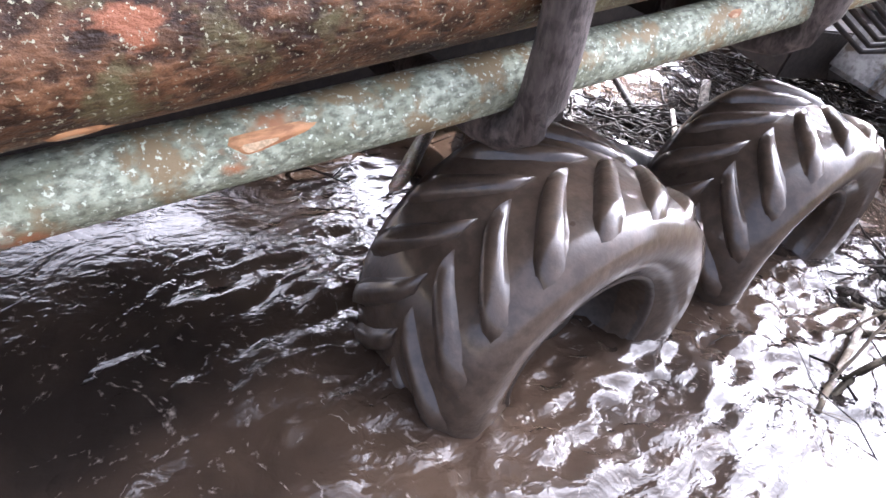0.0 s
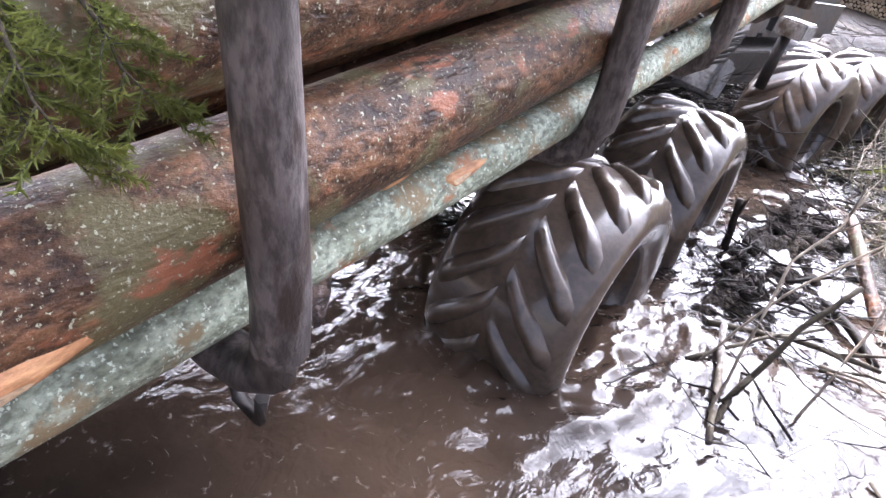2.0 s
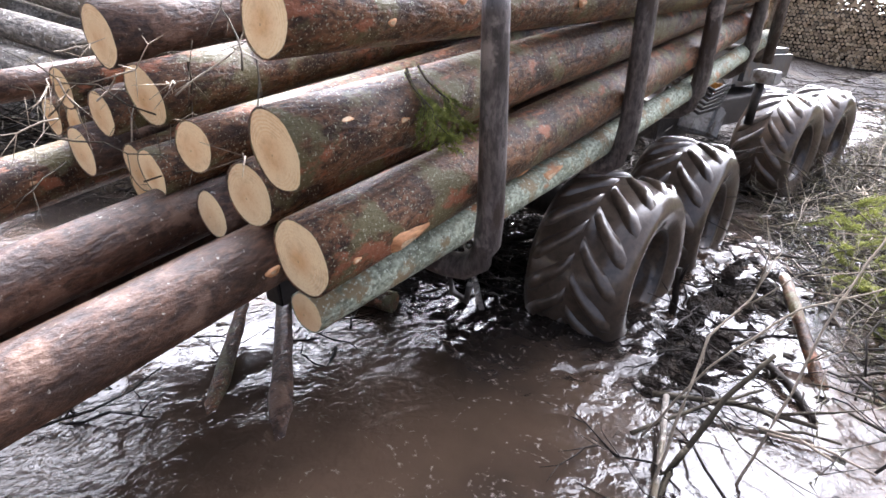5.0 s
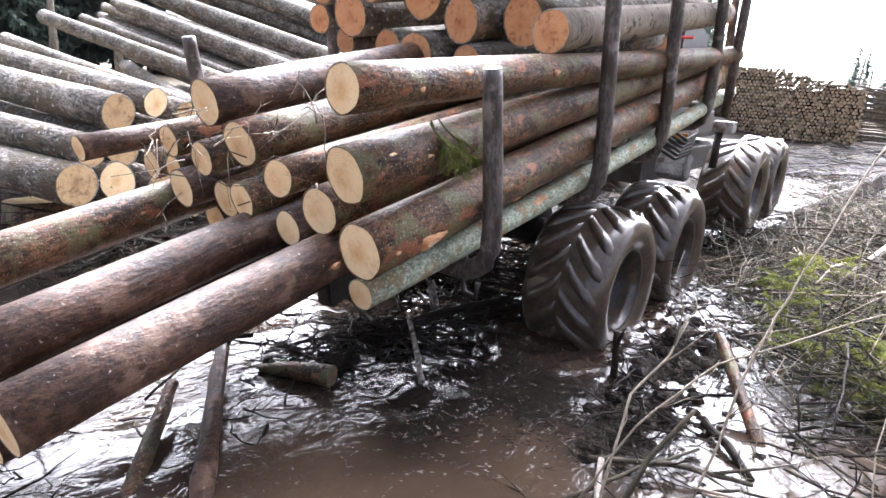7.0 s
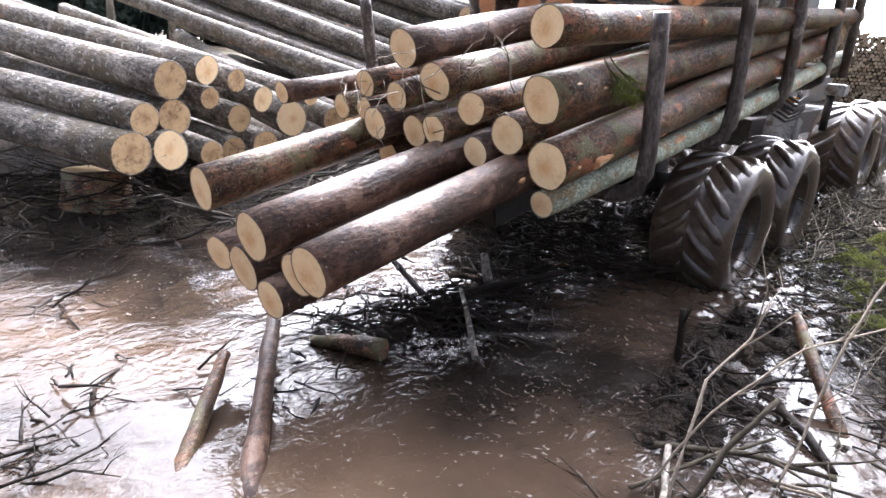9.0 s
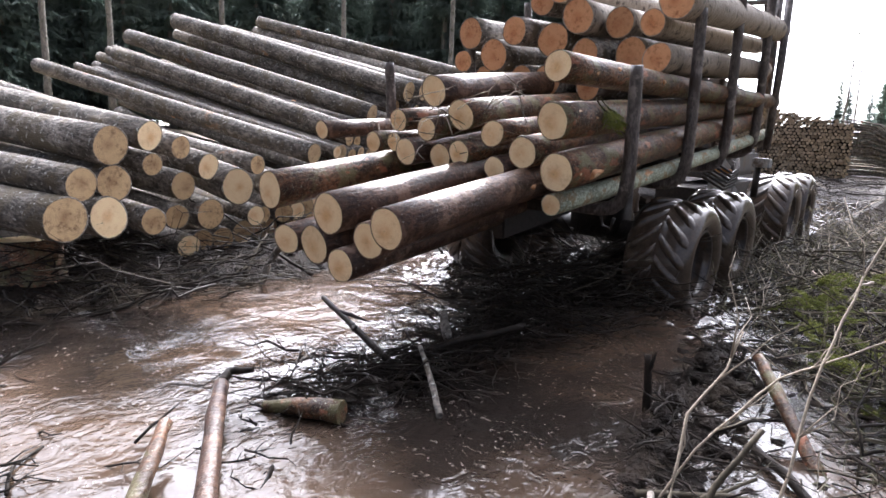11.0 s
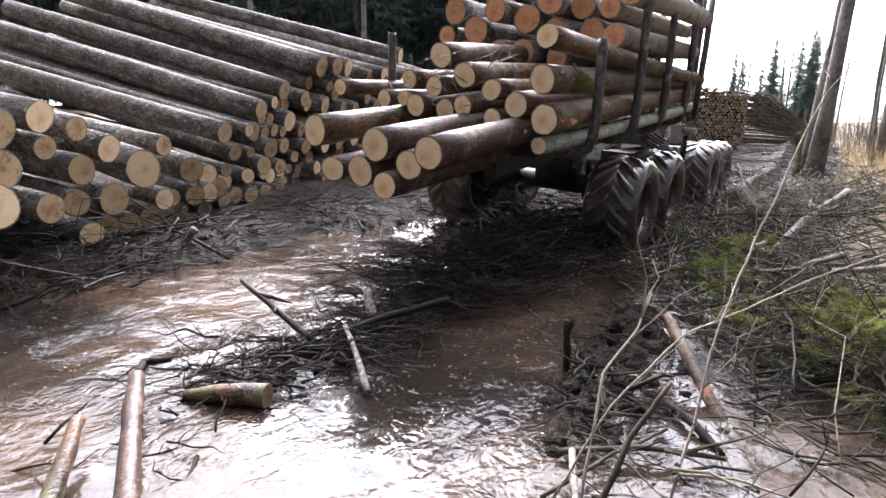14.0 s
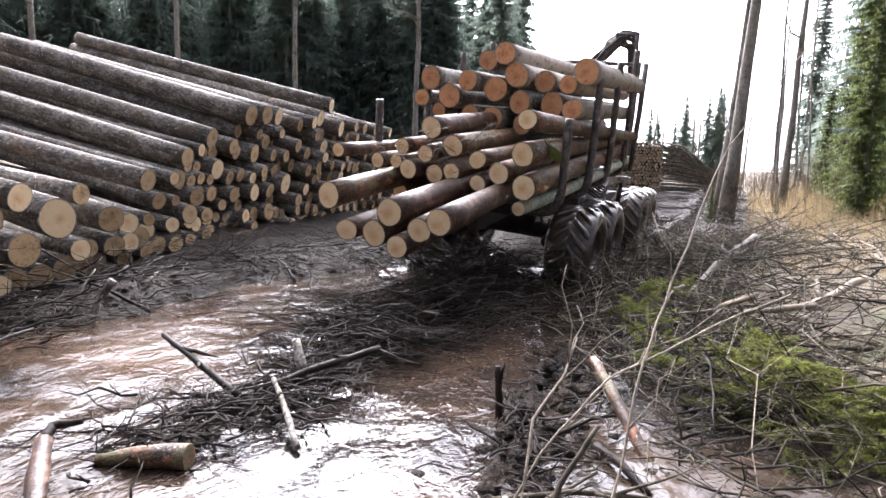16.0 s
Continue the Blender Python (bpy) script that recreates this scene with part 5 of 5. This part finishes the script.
rng = random.Random(31)
k = 0
for row in range(6):
    for i in range(36):
        a = radians(97 - i * 2.2 + rng.uniform(-2, 2))          # to the left of straight ahead
        d = 38 + row * 4.5 + rng.uniform(-2, 2)
        x, y = -math.sin(a) * d, math.cos(a) * d
        if x > -8.5 - 0.14 * y:
            continue
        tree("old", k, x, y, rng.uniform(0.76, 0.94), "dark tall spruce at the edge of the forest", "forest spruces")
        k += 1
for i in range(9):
    tree("old", 100 + i, -13 + i * 1.1 + rng.uniform(-1, 1), 92 + rng.uniform(-6, 8), rng.uniform(0.5, 0.8), "far spruce beyond the wood stacks, haze put into its foliage colour", "far spruces")
for i, (x, y, sz) in enumerate(((4.2, 33, 0.8), (5.6, 31, 0.9), (7.2, 34, 1.0), (9, 32, 1.0), (4.8, 40, 0.9), (6.6, 44, 1.0), (8.5, 42, 1.1), (11, 36, 1.1), (13, 33, 1.1), (10.5, 46, 1.1), (3.4, 50, .8), (15, 40, 1.1))):
    tree("old", 200 + i, x, y, sz, "tall spruce at the edge of the clearing", "clearing spruces")
for i, (x, y, sz) in enumerate(((2.6, 19.4, 0.7), (3.9, 19.0, 0.8), (3.0, 24, 1.0), (2.6, 30, 0.6), (5.0, 22, 1.0), (-1.05, 20.3, 0.16), (4.6, 27, 0.9))):
    tree("young", i, x, y, sz, "bright green young spruce at the edge of the clearing", "young spruces")


def bare_tree(seed, x, y, h, r, lean, label):
    rng = random.Random(seed)
    top = tagged(new("deciduous_tree"), label, "tree", "bare trees of the clearing")
    s = Sheet()
    pts = [Vector((lean * z + rng.uniform(-1, 1) * 0.04 * (z > 0), rng.uniform(-1, 1) * 0.05 * (z > 0), z)) for z in np.linspace(-0.2, h, 9)]
    s.tube(pts, [r * (1.35 if i == 0 else 1) * (1 - 0.85 * i / 8) for i in range(9)], 12)
    part("trunk", s.mesh("trunk", [M_TRUNK]), top)
    for k in range(9 if h > 9 else 6):
        i = rng.randrange(3, 8)
        p = pts[i].lerp(pts[i + 1] if i < 8 else pts[i], rng.random())
        a = rng.uniform(0, 6.3)
        d = Vector((math.cos(a), math.sin(a), rng.uniform(0.1, 0.9)))
        q = Sheet()
        ln = rng.uniform(0.08, 0.2) * h
        lp = bent(rng, p, p + d * ln, 5, 0.1)
        q.tube(lp, [r * 0.25, r * 0.2, r * 0.14, r * 0.09, 0.006], 5)
        for _ in range(9):
            j = rng.randrange(1, 4)
            e = (d + Vector((rng.uniform(-1, 1), rng.uniform(-1, 1), rng.uniform(-0.6, 0.8)))) * ln * 0.28
            q.tube([lp[j], lp[j] + e * 0.5 + Vector((0, 0, 0.03)), lp[j] + e], [r * 0.08, r * 0.05, 0.004], 3)
        part("limb", q.mesh("limb", [M_TRUNK]), top)
    top.matrix_basis = pose(x, y, ground_height(x, y), 0, 0, 0)


bare_tree(1, -0.62, 19.6, 17, 0.20, 0.045, "tall grey-barked aspen standing by the track")
bare_tree(2, -0.86, 20.6, 16, 0.13, 0.05, "tall grey-barked aspen standing by the track")
bare_tree(3, 0.95, 24, 14, 0.13, 0.02, "slim grey birch on the clearing")
for i in range(14):
    bare_tree(10 + i, 0.6 + rng.uniform(0, 5), 23 + rng.uniform(0, 16), rng.uniform(7, 13), rng.uniform(0.045, 0.09), rng.uniform(-0.06, 0.06), "slim bare young tree on the clearing")
for i in range(7):
    a = radians(86 - i * 9 + rng.uniform(-3, 3))
    bare_tree(40 + i, -math.sin(a) * 26, math.cos(a) * 26 + 1, 15, 0.13, rng.uniform(-0.02, 0.02), "tall pale trunk at the edge of the dark forest")
for i in range(6):
    bare_tree(60 + i, -9 + i * 1.6 + rng.uniform(-0.6, 0.6), 62 + rng.uniform(-5, 10), rng.uniform(9, 15), 0.12, rng.uniform(-0.03, 0.05), "far bare tree behind the stacks")


def grass():
    rng = random.Random(55)
    s = Sheet()
    for _ in range(2600):
        x, y = rng.uniform(0.0, 7), rng.uniform(9, 34)
        if x < 0.6 + 0.02 * y and rng.random() < 0.7:
            continue
        tall = 0.25 + 0.6 * max(0, min(1, (y - 14) / 10))
        p = on_ground(x, y, -0.02)
        for _ in range(7):
            q = p + Vector((rng.gauss(0, 0.12), rng.gauss(0, 0.12), 0))
            w = Vector((rng.uniform(-1, 1), rng.uniform(-1, 1), 0)).normalized() * 0.009
            tip = q + Vector((rng.gauss(0, 0.16), rng.gauss(0, 0.16), tall * rng.uniform(0.4, 1.1)))
            s.poly((q - w, q + w, tip))
    return tagged(new("dry_grass", s.mesh("dry_grass", [M_GRASS], False)), "straw-coloured dry grass on the clearing", "grass", kind="stuff")


grass()


def thicket():
    rng = random.Random(56)
    s = Sheet()
    for _ in range(2200):
        x, y = rng.uniform(-1.6, 16), rng.uniform(19, 58)
        if x < 0.6 and y < 26:
            continue
        p = on_ground(x, y, -0.05)
        h = rng.uniform(0.7, 2.6)
        q = p + Vector((rng.gauss(0, 0.12), rng.gauss(0, 0.12), 1)) * h
        pts = bent(rng, p, q, 4, 0.04)
        s.tube(pts, [0.014, 0.011, 0.007, 0.003], 3)
        for _ in range(3):
            i = rng.randrange(1, 3)
            s.tube([pts[i], pts[i] + Vector((rng.gauss(0, 0.2), rng.gauss(0, 0.2), rng.uniform(0.15, 0.5))) * h * 0.4], [0.006, 0.002], 3)
    return tagged(new("thicket", s.mesh("thicket", [M_BROWN_TWIG])), "thicket of thin brown leafless saplings on the clearing", "thicket", kind="stuff")


thicket()


# ---------------------------------------------------------------- what moves
def motions():
    rows = [(r[0], pose(*r[1:])) for r in DRIVE]
    walk(forwarder, rows)
    for ob, at in load:
        walk(ob, [(t, m @ at) for t, m in rows])
    steer_t, steer = [0, 2.5, 3.5, 4.5, 7, 16], [-13.5, -13, -12, -9.5, 0, 0.5]
    fronts, wheel_rows, gone, last = [], [[] for _ in wheels], 0.0, None
    for r in DRIVE:
        t, here = r[0], Vector(r[1:4])
        gone += (here - last).length if last is not None else 0.0
        last = here
        tip = -0.85 * r[4]
        front = pose(CX + 0.1, 5.6, -0.1, tip - 1.0, 0, along(t, steer_t, steer))
        rear = pose(0, 3.19, 0.065, tip)
        fronts.append((t, front @ Matrix.Translation((0, 0, 0.4))))
        for k, (w, bogie, at) in enumerate(wheels):
            wheel_rows[k].append((t, (rear if bogie == "rear" else front) @ Matrix.Translation(at) @ Matrix.Rotation(-gone / 0.6 + 0.7 * k, 4, 'X')))
    walk(front_frame, fronts)
    for ob, k in wakes:
        spots = []
        for (t, m), (_, w) in zip(rows, wheel_rows[k]):
            p = (m @ w).translation
            spots.append((t, pose(p.x, p.y, 0.012, 0, 0, math.degrees(m.to_euler().z) + 6 * math.sin(t * 2.3 + k))))
        walk(ob, spots)
    for (w, bogie, at), rr in zip(wheels, wheel_rows):
        walk(w, rr)


motions()
